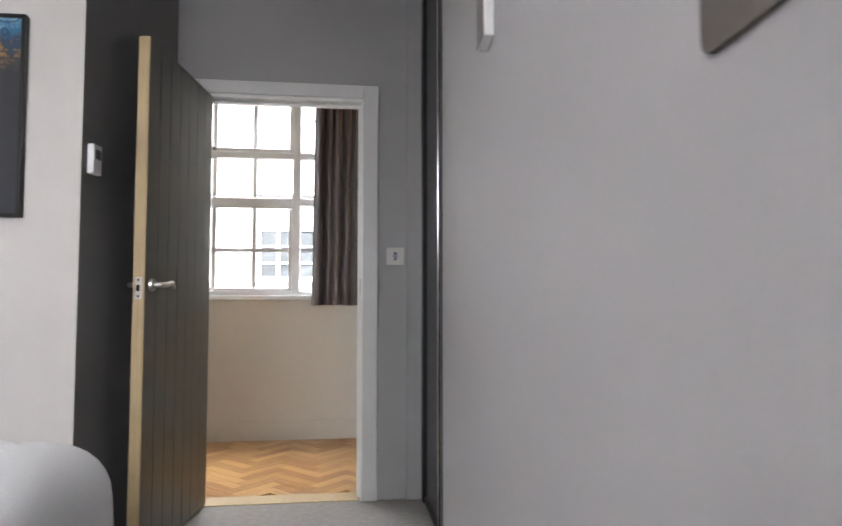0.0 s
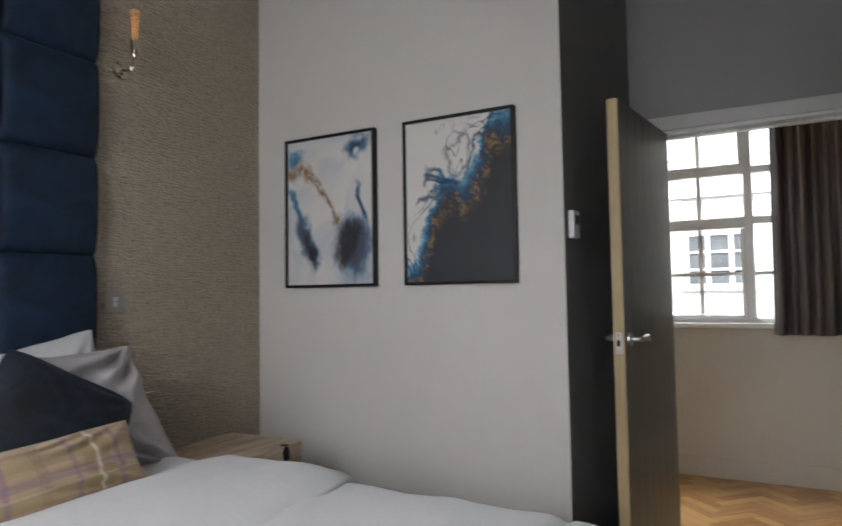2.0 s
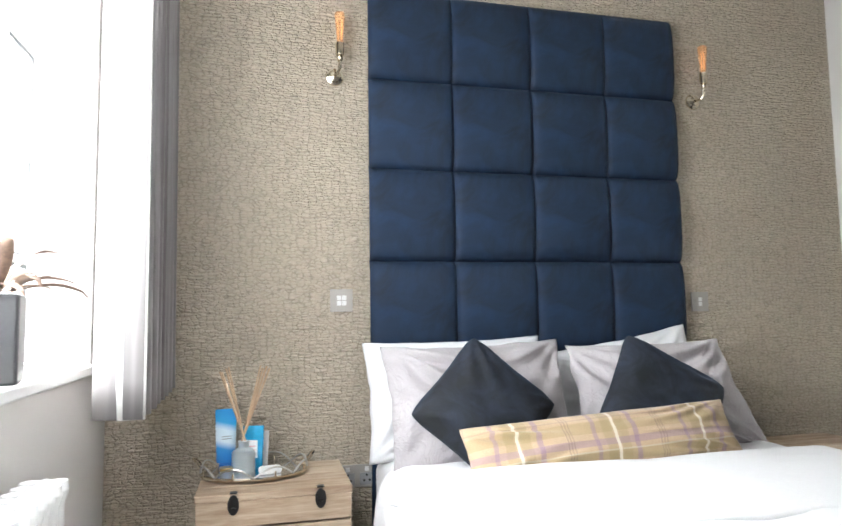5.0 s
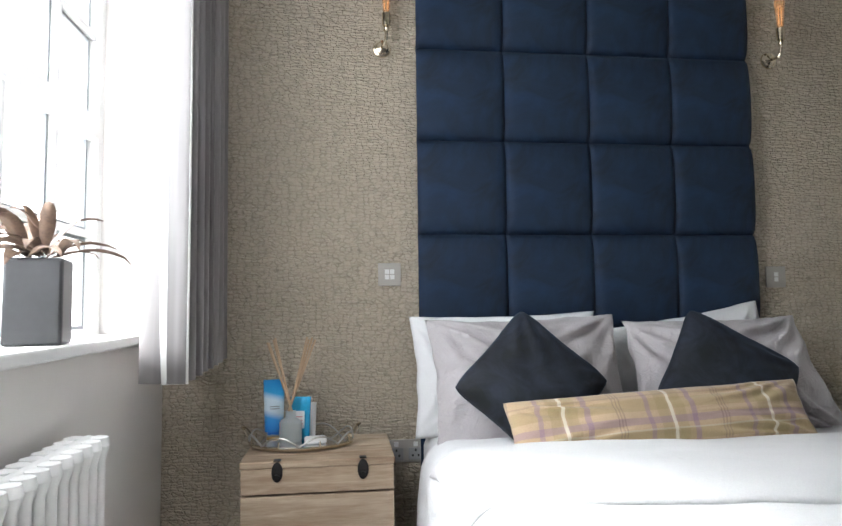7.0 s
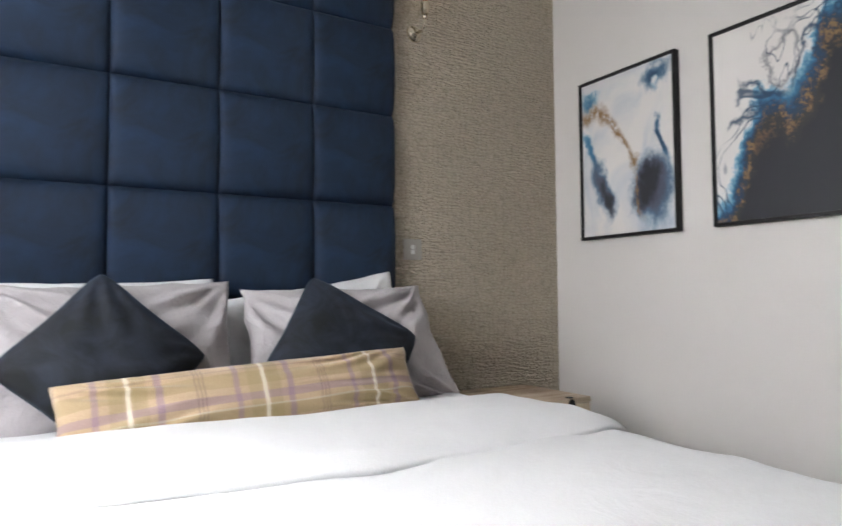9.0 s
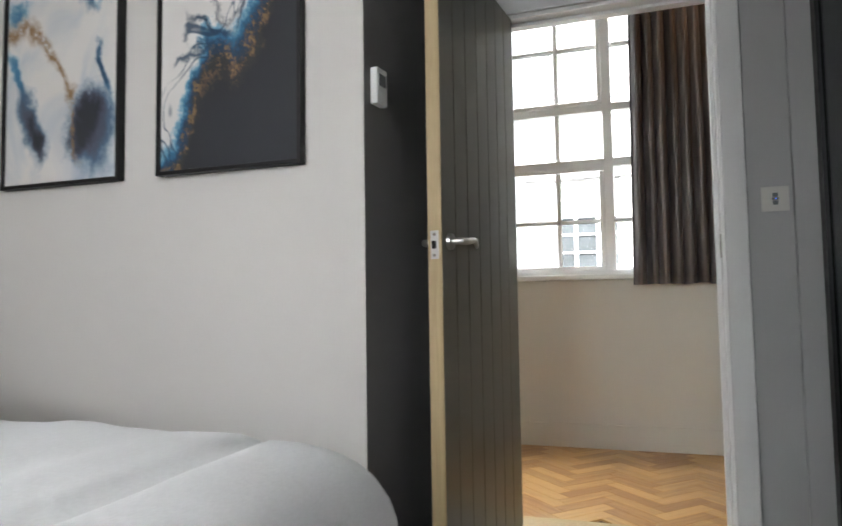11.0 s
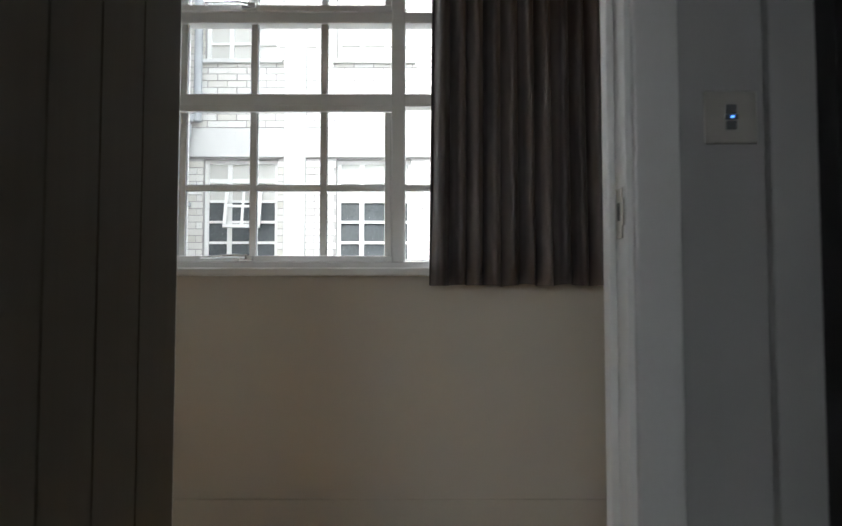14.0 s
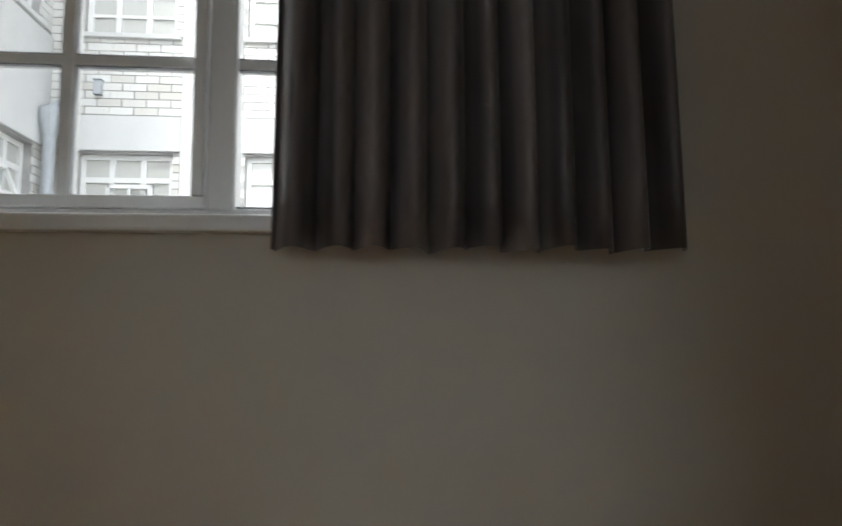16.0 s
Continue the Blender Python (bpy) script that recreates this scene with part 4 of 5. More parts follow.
# ---- bed and bedding ----
bed = thing("bed", "upholstered double bed with a white fitted mattress", "bed", pose(0, 0, 0))
part("divan_base", boxes((0.07, 1.93, -0.69, 0.69, 0.05, 0.36), bevel=0.02), NAVY_VELVET, bed)
part("mattress", boxes((0.065, 1.93, -0.70, 0.70, 0.362, 0.675), bevel=0.05), WHITE_COTTON, bed)
for x in (0.2, 1.8):
    for y in (-0.6, 0.6):
        part("foot", rod(bmesh.new(), (x, y, 0.0), (x, y, 0.055), 0.025), BLACK_IRON, bed)


def pillow(w, h, t, seed, wrinkle=0.012, pinch=0.06, rounding=0.0, splay=0.0):
    """A stuffed case: two bulged faces with creases that run out from the corners."""
    bm = bmesh.new()
    n = 64
    sides = []
    for s in (-1, 1):
        grid = []
        for i in range(n + 1):
            row = []
            for j in range(n + 1):
                u, v = 2 * i / n - 1, 2 * j / n - 1
                full = max(0.0, (1 - abs(u) ** 2.6)) ** 0.55 * max(0.0, (1 - abs(v) ** 2.6)) ** 0.55
                x = u * w / 2 * (1 - pinch * (1 - v * v) - rounding * v ** 6) + wrinkle * 0.25 * noise.noise(Vector((v * 3, seed, u)))
                z = v * h / 2 * (1 - pinch * (1 - u * u) - rounding * u ** 6) + wrinkle * 0.25 * noise.noise(Vector((u * 3, seed + 9, v)))
                x -= splay * (v + 0.2) * max(0.0, u) ** 1.5
                p = Vector((u * 2.2 + seed * 5.3, v * 2.2 + s * 4, seed * 1.7))
                ang = math.atan2(v, u)
                rad = math.hypot(u, v)
                cr = noise.noise(Vector((math.cos(ang) * 4.2 + seed, math.sin(ang) * 4.2, rad * 0.8))) * min(1, rad * 1.2) * full ** 0.5
                folds = 0.0
                for uc, vc in ((-1.05, -1.05), (1.05, -1.05), (-1.05, 1.05), (1.05, 1.05)):
                    rc = math.hypot(u - uc, v - vc)
                    ac = math.atan2(v - vc, u - uc)
                    ripple = math.cos(ac * 15.0 + seed * 2.3 + uc + 2.2 * noise.noise(Vector((rc * 1.6, seed * 4.7, uc + 3 * vc))))
                    keep = 0.45 + 0.9 * noise.noise(Vector((ac * 1.5, seed * 2.9 + uc, vc)))
                    folds += ripple * max(0.0, keep) * math.exp(-1.5 * rc) * min(1.0, rc * 1.7) ** 2
                wav = noise.noise(p) * 0.45 + folds * 2.4
                y = s * (t / 2 * full + wrinkle * (wav + cr * 0.5) * min(1, full * 2.2))
                row.append(bm.verts.new((x, y, z)))
            grid.append(row)
        sides.append(grid)
    for g in sides:
        for i in range(n):
            for j in range(n):
                bm.faces.new((g[i][j], g[i + 1][j], g[i + 1][j + 1], g[i][j + 1]))
    bmesh.ops.remove_doubles(bm, verts=bm.verts, dist=0.0008)
    return bm


def lean_pose(x, y, z, lean, roll=0, yaw=0):
    return pose(x, y, z, 0, 0, 90 + yaw) @ pose(0, 0, 0, -lean, 0, 0) @ pose(0, 0, 0, 0, roll, 0)


single("pillow", pillow(0.72, 0.44, 0.17, 1, 0.020, 0.05), WHITE_COTTON, "plump white cotton pillow against the headboard", "pillow", lean_pose(0.155, -0.385, 0.885, 14, -1), "white pillows")
single("pillow", pillow(0.72, 0.44, 0.17, 2, 0.020, 0.05), WHITE_COTTON, "white cotton pillow tilted behind a grey one", "pillow", lean_pose(0.155, 0.335, 0.872, 14, -9), "white pillows")
single("pillow", pillow(0.70, 0.46, 0.17, 3, 0.036, 0.06), GREY_COTTON, "creased silver-grey pillow leaning on a white one", "pillow", lean_pose(0.318, -0.352, 0.872, 20, -1, 2), "grey pillows")
single("pillow", pillow(0.72, 0.45, 0.17, 4, 0.036, 0.055, 0.0, 0.05), GREY_COTTON, "creased silver-grey pillow with splayed corner", "pillow", lean_pose(0.318, 0.385, 0.864, 20, -1, -4), "grey pillows")
single("cushion", pillow(0.39, 0.39, 0.15, 5, 0.006, 0.06, 0.075), CUSHION_VELVET, "dark navy velvet cushion stood on one corner", "cushion", lean_pose(0.44, -0.382, 0.874, 22, 44), "velvet cushions")
single("cushion", pillow(0.44, 0.44, 0.16, 6, 0.007, 0.06, 0.075), CUSHION_VELVET, "dark navy velvet cushion tipped sideways on its corner", "cushion", lean_pose(0.43, 0.306, 0.848, 24, 33), "velvet cushions")
single("bolster_cushion", pillow(1.00, 0.20, 0.14, 7, 0.014, 0.04, 0.02), PLAID, "long tan plaid wool bolster with cream and mauve checks", "cushion", lean_pose(0.59, -0.015, 0.770, 28, -3.0, 0))


def duvet_mesh(x0, x1, half, top, drop, seed):
    bm = bmesh.new()
    step = 0.022
    na = int((x1 - x0 + drop) / step)
    nb = int((2 * half + 2 * drop) / step)
    R = 0.105
    rows = []
    for i in range(na + 1):
        a = x0 + i * step
        row = []
        for j in range(nb + 1):
            b = -half - drop + j * (2 * half + 2 * drop) / nb
            da = max(0.0, a - (x1 - R))
            db = max(0.0, abs(b) - (half - R))
            d = math.hypot(da, db)
            bx, by = min(a, x1 - R), max(-(half - R), min(half - R, b))
            wav = noise.noise(Vector((a * 2.2 + seed, b * 1.5, 0.3))) * 0.012 + (0.4 - abs(noise.noise(Vector((a * 7.0 + b * 1.5 + seed, b * 2.2, 1.3))))) * 0.014 + noise.noise(Vector((a * 16, b * 5, 2.1 + seed))) * 0.003
            z = top + wav
            # padded strip along the seam near the foot
            seam = a - 1.80 - 0.02 * math.sin(b * 4)
            z -= 0.016 * math.exp(-(seam / 0.016) ** 2)
            side = math.copysign(1, b)
            if d > 1e-6:
                ux, uy = da / d, side * db / d
                if d < R * math.pi / 2:
                    an = d / R
                    out, dz = R * math.sin(an), -R * (1 - math.cos(an))
                else:
                    out, dz = R, -(R + d - R * math.pi / 2)
                flare = 0.015 * noise.noise(Vector((a * 7, b * 7, seed))) * min(1, d * 6) + 0.05 * max(0, -dz - 0.05)
                bx += ux * (out + flare)
                by += uy * (out + flare)
                z += dz
            row.append(bm.verts.new((bx, by, z)))
        rows.append(row)
    for i in range(na):
        for j in range(nb):
            bm.faces.new((rows[i][j], rows[i + 1][j], rows[i + 1][j + 1], rows[i][j + 1]))
    return bm


def thicken(ob, t):
    s = ob.modifiers.new("thickness", "SOLIDIFY")
    s.thickness, s.offset = t, 1.0


duv = single("duvet", duvet_mesh(0.36, 1.985, 0.765, 0.682, 0.28, 3.0), WHITE_COTTON, "rumpled white cotton duvet spread over the bed", "duvet")
thicken(duv, 0.018)
duv.location.y = 0.04


def fold_mesh():
    """The turned-back top of the duvet, a soft double layer with a rolled edge."""
    bm = bmesh.new()
    nu, nv = 44, 70
    rows = []
    for i in range(nu + 1):
        row = []
        for j in range(nv + 1):
            b = -0.785 + 1.57 * j / nv
            edge = 1.20 - 0.06 * b * b - 0.10 * max(0, -b) + 0.012 * noise.noise(Vector((b * 5, 0.2, 4)))
            u = i / nu
            a = 0.58 + (edge - 0.58) * u
            z = 0.706 + 0.030 * (1 - u ** 14) * min(1, u * 6) + 0.010 * noise.noise(Vector((a * 4, b * 2.5, 9))) + 0.010 * (0.3 - abs(noise.noise(Vector((a * 8 - b, b * 2.0, 3))))) + 0.004 * noise.noise(Vector((a * 12, b * 6, 5)))
            db = max(0.0, abs(b) - 0.675)
            yy = b
            if db > 0:
                an = min(db / 0.09, 1.45)
                yy = math.copysign(0.675 + 0.115 * math.sin(an), b)
                z -= 0.11 * (1 - math.cos(an)) + 0.0
            row.append(bm.verts.new((a, yy, z)))
        rows.append(row)
    for i in range(nu):
        for j in range(nv):
            bm.faces.new((rows[i][j], rows[i + 1][j], rows[i + 1][j + 1], rows[i][j + 1]))
    return bm


fold = part("turned_back_top", fold_mesh(), WHITE_COTTON, duv)
thicken(fold, 0.03)
fold.modifiers["thickness"].offset = -1.0


# ---- bedside trunks ----
def oval_plate(x0, x1, y, z, ry, rz, n=24):
    """A flat oval facing +x, slightly domed."""
    bm = bmesh.new()
    rings = []
    for x, k in ((x0, 1.0), (x1 - 0.002, 1.0), (x1, 0.82)):
        rings.append([bm.verts.new((x, y + ry * k * math.cos(i * math.tau / n), z + rz * k * math.sin(i * math.tau / n))) for i in range(n)])
    for a, b in zip(rings, rings[1:]):
        for i in range(n):
            bm.faces.new((a[i], a[(i + 1) % n], b[(i + 1) % n], b[i]))
    bm.faces.new(rings[0][::-1])
    bm.faces.new(rings[-1])
    return bm


def trunk(m, group="bedside trunks"):
    """A weathered pine chest, front towards local +x, with a planked lid and black iron hasps."""
    t = thing("bedside_trunk", "weathered pine trunk with black iron hasps used as nightstand", "trunk", m, group)
    W, D, Hh = 0.47, 0.385, 0.65
    part("body", boxes((0.012, D - 0.012, 0.012, W - 0.012, 0.03, 0.545)), TRUNK_WOOD, t)
    for z0, z1 in ((0.03, 0.20), (0.204, 0.375), (0.379, 0.545)):
        part("front_plank", boxes((D - 0.012, D, 0.0, W, z0, z1), bevel=0.003), TRUNK_WOOD, t)
        part("side_plank", boxes((0.0, D - 0.0125, 0.0, 0.012, z0, z1), bevel=0.003), TRUNK_WOOD, t)
        part("side_plank", boxes((0.0, D - 0.0125, W - 0.012, W, z0, z1), bevel=0.003), TRUNK_WOOD, t)
    lid = part("lid", boxes((0.0, D, 0.0, W, 0.551, 0.628), bevel=0.004), TRUNK_WOOD, t)
    n = 4
    for i in range(n):
        a, b = i * D / n, (i + 1) * D / n
        part("lid_plank", boxes((a + 0.001, b - 0.001, -0.004, W + 0.004, 0.628, 0.650), bevel=0.004), TRUNK_WOOD, lid)
    for y in (0.11, 0.373):
        hp = part("hasp", oval_plate(D - 0.001, D + 0.006, y, 0.618, 0.017, 0.030), BLACK_IRON, t, "oval black iron hasp over the lid joint")
        part("staple", rod(bmesh.new(), (D + 0.002, y, 0.606), (D + 0.014, y, 0.606), 0.007), BLACK_IRON, hp)
        part("strap", boxes((D - 0.022, D + 0.003, y - 0.011, y + 0.011, 0.6505, 0.654), bevel=0.001), BLACK_IRON, hp)
    for x in (0.03, D - 0.03):
        for y in (0.03, W - 0.03):
            part("foot", boxes((x - 0.02, x + 0.02, y - 0.02, y + 0.02, -0.01, 0.03), bevel=0.003), TRUNK_WOOD, t)
    return t


tr = trunk(pose(0.055, -1.305, 0.01))
copy_thing(tr, pose(0.190, 0.780, 0.01))

# ---- tray and toiletries on the trunk ----
TX, TY, TZ = 0.205, -1.135, 0.664
tray = thing("mirrored_tray", "round mirrored tray with a looped silver gallery rail", "tray", pose(TX, TY, TZ) @ Matrix.Diagonal((0.85, 1.12, 1, 1)))
part("base", lathe([(0.0, 0.0), (0.150, 0.0), (0.157, 0.004), (0.157, 0.010), (0.150, 0.012), (0.0, 0.012)], 48), NICKEL, tray)
part("mirror", lathe([(0.0, 0.0122), (0.148, 0.0122), (0.148, 0.0135), (0.0, 0.0135)], 48), CHROME, tray)
ring = [(0.157 * math.cos(k * math.tau / 96), 0.157 * math.sin(k * math.tau / 96), 0.014 + 0.030 * abs(math.sin(k * math.tau / 96 * 4))) for k in range(97)]
part("gallery_rail", tube(ring, 0.003, 6), SATIN_NICKEL, tray)
for k in range(8):
    an = (k + 0.5) * math.tau / 8
    part("rail_post", rod(bmesh.new(), (0.156 * math.cos(an), 0.156 * math.sin(an), 0.008), (0.156 * math.cos(an), 0.156 * math.sin(an), 0.03), 0.0025, n=8), NICKEL, tray)
for an in (math.pi / 2, -math.pi / 2):
    c, s = math.cos(an), math.sin(an)
    part("handle", tube([(0.157 * c - 0.03 * s, 0.157 * s + 0.03 * c, 0.034), (0.17 * c - 0.025 * s, 0.17 * s, 0.055), (0.178 * c, 0.178 * s, 0.062), (0.17 * c + 0.025 * s, 0.17 * s, 0.055), (0.157 * c + 0.03 * s, 0.157 * s - 0.03 * c, 0.034)], 0.0035, 8), NICKEL, tray)


def tube_material():
    m, nt, b = nodes("blue_white_tube")
    tc = nt.nodes.new("ShaderNodeTexCoord")
    sep = nt.nodes.new("ShaderNodeSeparateXYZ")
    link(nt, tc.outputs["Generated"], sep.inputs[0])
    f = math_node(nt, "ADD", sep.outputs[2], math_node(nt, "MULTIPLY", sep.outputs[1], 0.12))
    link(nt, ramp(nt, f, [(0.0, (0.01, 0.14, 0.45)), (0.30, (0.03, 0.25, 0.60)), (0.44, (0.65, 0.75, 0.82)), (0.66, (0.62, 0.74, 0.82)), (0.80, (0.03, 0.33, 0.66)), (1.0, (0.02, 0.26, 0.60))]), b.inputs["Base Color"])
    b.inputs["Roughness"].default_value = 0.3
    return m


def squeeze_tube(w, d, h):
    """A standing tube: flat crimp on top, round cap below."""
    bm = bmesh.new()
    n, m = 24, 12
    rings = []
    for i in range(m + 1):
        u = i / m
        rx = (w / 2) * (0.86 + 0.14 * u)
        ry = (d / 2) * (1 - u) ** 0.7 + 0.0012
        rings.append([bm.verts.new((ry * math.cos(k * math.tau / n), rx * math.sin(k * math.tau / n), u * h)) for k in range(n)])
    for a, b in zip(rings, rings[1:]):
        for k in range(n):
            bm.faces.new((a[k], a[(k + 1) % n], b[(k + 1) % n], b[k]))
    bm.faces.new(rings[0][::-1])
    bm.faces.new(rings[-1])
    return bm


BLUE_TUBE = tube_material()
T0 = TZ + 0.0135
tb = thing("lotion_tube", "blue and white lotion tube standing on its cap", "toiletry tube", pose(TX - 0.03, -1.232, T0, 0, 0, 15))
part("cap", lathe([(0.0, 0.0), (0.022, 0.0), (0.022, 0.026), (0.0, 0.026)], 24), plain("deep_blue_plastic", (0.01, 0.12, 0.42), 0.3), tb)
body = part("body", squeeze_tube(0.074, 0.044, 0.178), BLUE_TUBE, tb, m=pose(0, 0, 0.026))
for i in range(2):
    part("print_line", boxes((0.0163 - i * 0.0012, 0.0175 - i * 0.0012, -0.016, 0.016, 0.078 + i * 0.008, 0.080 + i * 0.008)), GREY_PLASTIC, body)
tc2 = thing("gel_pouch", "turquoise foil gel pouch with a white label", "toiletry pouch", pose(TX - 0.03, -1.14, T0, 0, 0, -12))
pb = part("body", squeeze_tube(0.072, 0.036, 0.142), plain("turquoise_foil", (0.02, 0.33, 0.58), 0.25, 0.2, var=0.3, big=25, relief=0.3), tc2)
part("label", boxes((0.0125, 0.0185, -0.017, 0.017, 0.035, 0.095), bevel=0.002), WHITE_PLASTIC, pb, "white paper label")
for i in range(3):
    part("print_line", boxes((0.0185, 0.019, -0.011, 0.011, 0.05 + i * 0.012, 0.053 + i * 0.012)), plain("pink_print", (0.6, 0.25, 0.25), 0.5), pb)
wt = single("lotion_tube", squeeze_tube(0.055, 0.035, 0.115), WHITE_PLASTIC, "plain white tube behind the turquoise pouch", "toiletry tube", pose(TX - 0.075, -1.115, T0, 0, 0, 0))
m_frost, nt_fr, bfr = nodes("frosted_glass")
bfr.inputs["Base Color"].default_value = (0.86, 0.90, 0.90, 1)
bfr.inputs["Transmission Weight"].default_value = 0.8
bfr.inputs["Roughness"].default_value = 0.3
dif = thing("reed_diffuser", "frosted glass reed diffuser with splayed pale reeds", "diffuser", pose(TX + 0.02, -1.172, T0))
part("bottle", lathe([(0.0, 0.0), (0.036, 0.0), (0.038, 0.004), (0.038, 0.062), (0.034, 0.070), (0.020, 0.078), (0.017, 0.082), (0.017, 0.098), (0.019, 0.101), (0.0, 0.101)], 28), m_frost, dif)
REED = wood("pale_reed", (0.62, 0.45, 0.30), (0.45, 0.30, 0.18), (60, 60, 3), 0.8)
for i, (dx, dy) in enumerate(((0.01, -0.072), (-0.02, -0.060), (0.02, -0.050), (-0.01, -0.080), (0.0, 0.062), (0.02, 0.075), (-0.02, 0.070), (0.01, 0.085), (-0.03, 0.055))):
    part("reed", rod(bmesh.new(), (-dx * 0.1, -dy * 0.08, 0.10), (dx, dy, 0.335 + 0.008 * (i % 3)), 0.0032, n=6), REED, dif)
sp = single("soap_bar", boxes((-0.02, 0.02, -0.036, 0.036, 0.0, 0.024), bevel=0.008), WHITE_PLASTIC, "small wrapped white soap bar", "soap", pose(TX + 0.075, -1.085, T0, 0, 0, 12))
jr = thing("small_jar", "small clear jar with a gold lid", "jar", pose(TX + 0.075, -1.225, T0))
part("glass", lathe([(0.0, 0.0), (0.02, 0.0), (0.021, 0.016), (0.018, 0.019), (0.0, 0.019)], 20), m_frost, jr)
part("lid", lathe([(0.0, 0.019), (0.021, 0.019), (0.021, 0.030), (0.0, 0.031)], 20), plain("gold_lid", (0.6, 0.42, 0.18), 0.3, 0.9), jr, "gold metal lid")


# ---- curtains ----
def pleated(x0, x1, y, amp, pleats, z0, z1, seed, flare=0.0):
    bm = bmesh.new()
    nx, nz = pleats * 16, 22
    cols = []
    for i in range(nx + 1):
        u = i / nx
        col = []
        for j in range(nz + 1):
            v = j / nz
            ph = u * pleats * math.tau + 0.9 * noise.noise(Vector((u * pleats * 0.9, seed, v * 0.35)))
            a = amp * (0.75 + 0.35 * noise.noise(Vector((u * pleats * 0.7, seed + 4, v * 0.5)))) * (1.0 - 0.25 * v)
            wave = math.sin(ph) + 0.25 * math.sin(2 * ph + 0.8)
            x = x0 + (x1 - x0) * u + flare * (u - 0.5) * (1 - v) + 0.010 * math.cos(ph) * (1 - 0.4 * v)
            hem = 0.008 * noise.noise(Vector((u * 9, seed, 2.0))) * (1 - v) ** 4
            col.append(bm.verts.new((x, y + a * wave, z0 + (z1 - z0) * v + hem)))
        cols.append(col)
    for i in range(nx):
        for j in range(nz):
            bm.faces.new((cols[i][j], cols[i + 1][j], cols[i + 1][j + 1], cols[i][j + 1]))
    return bm


def curtain(name, label, bm, material, pole):
    c = thing(name, label, "curtain")
    d = part("drape", bm, material, c)
    thicken(d, 0.004)
    d.modifiers["thickness"].offset = 0.0
    part("pole", rod(bmesh.new(), pole[0], pole[1], 0.012, n=14), STEEL, c)
    return c


cu = curtain("curtain", "drawn-back taupe satin curtain hanging short of the floor", pleated(2.318, 3.004, 3.818, 0.046, 11, 0.957, 2.90, 1.0, 0.05), HALL_CURTAIN, ((0.9, 3.825, 2.915), (3.2, 3.825, 2.915)))


def stack_mesh():
    """A curtain drawn back into tight folds in the corner."""
    bm = bmesh.new()
    n, nz = 150, 20
    cols = []
    for i in range(n + 1):
        u = i / n
        col = []
        for j in range(nz + 1):
            v = j / nz
            ph = u * 7.5 * math.tau + 0.6 * noise.noise(Vector((u * 6, 3, v * 0.6)))
            s = math.sin(ph)
            x = 0.03 + 0.58 * u + 0.018 * math.cos(ph) + 0.05 * (1 - v) * u
            y = -1.497 + 0.078 * math.copysign(abs(s) ** 0.7, s) * (0.9 + 0.1 * noise.noise(Vector((u * 7, 8, v)))) + 0.012 * (1 - v)
            col.append(bm.verts.new((x, y, 0.945 + 1.96 * v - 0.02 * u * (1 - v) + 0.008 * noise.noise(Vector((u * 12, 1, 0))) * (1 - v))))
        cols.append(col)
    for i in range(n):
        for j in range(nz):
            f = bm.faces.new((cols[i][j], cols[i + 1][j], cols[i + 1][j + 1], cols[i][j + 1]))
            f.material_index = int(i / n > 0.955)
    return bm


cb = curtain("curtain", "silver-grey lined curtain bunched beside the bedroom window", stack_mesh(), BED_CURTAIN, ((0.02, -1.545, 2.915), (2.6, -1.545, 2.915)))
cb.children[0].data.materials.append(LINING)

# ---- recessed downlight in the hall ceiling ----
m_dl, nt_dl, b_dl = nodes("warm_lamp_lens")
b_dl.inputs["Base Color"].default_value = (1, 0.7, 0.45, 1)
b_dl.inputs["Emission Color"].default_value = (1.0, 0.6, 0.3, 1)
b_dl.inputs["Emission Strength"].default_value = 1.5
dl = thing("ceiling_downlight", "small chrome recessed downlight glowing warm in the hall ceiling", "ceiling lamp", pose(2.80, 3.50, H))
part("bezel", lathe([(0.030, -0.001), (0.030, -0.008), (0.042, -0.006), (0.045, -0.001), (0.045, 0.0)], 28), CHROME, dl)
part("lens", lathe([(0.0, -0.006), (0.029, -0.005), (0.029, -0.001), (0.0, -0.001)], 24), m_dl, dl, "warm glowing lens")

# ---- radiator under the bedroom window ----
rad = thing("column_radiator", "white steel column radiator under the window", "radiator", pose(0.88, -1.645, 0))
for i in range(20):
    x = 0.025 + i * 0.05
    sec = part("section", lathe([(0.0, 0.13), (0.02, 0.135), (0.024, 0.15), (0.016, 0.18), (0.0155, 0.79), (0.024, 0.82), (0.021, 0.84), (0.0, 0.845)], 18), GLOSS_WHITE, rad, m=pose(x, 0.04, 0))
    part("column", lathe([(0.0, 0.13), (0.02, 0.135), (0.024, 0.15), (0.016, 0.18), (0.0155, 0.79), (0.024, 0.82), (0.021, 0.84), (0.0, 0.845)], 18), GLOSS_WHITE, sec, m=pose(0, 0.055, 0))
part("header", rod(bmesh.new(), (0.01, 0.068, 0.825), (0.99, 0.068, 0.825), 0.018), GLOSS_WHITE, rad)
part("header", rod(bmesh.new(), (0.01, 0.068, 0.155), (0.99, 0.068, 0.155), 0.018), GLOSS_WHITE, rad)
for x in (0.06, 0.94):
    part("foot", boxes((x - 0.012, x + 0.012, 0.02, 0.115, 0.0, 0.14), bevel=0.004), GLOSS_WHITE, rad)

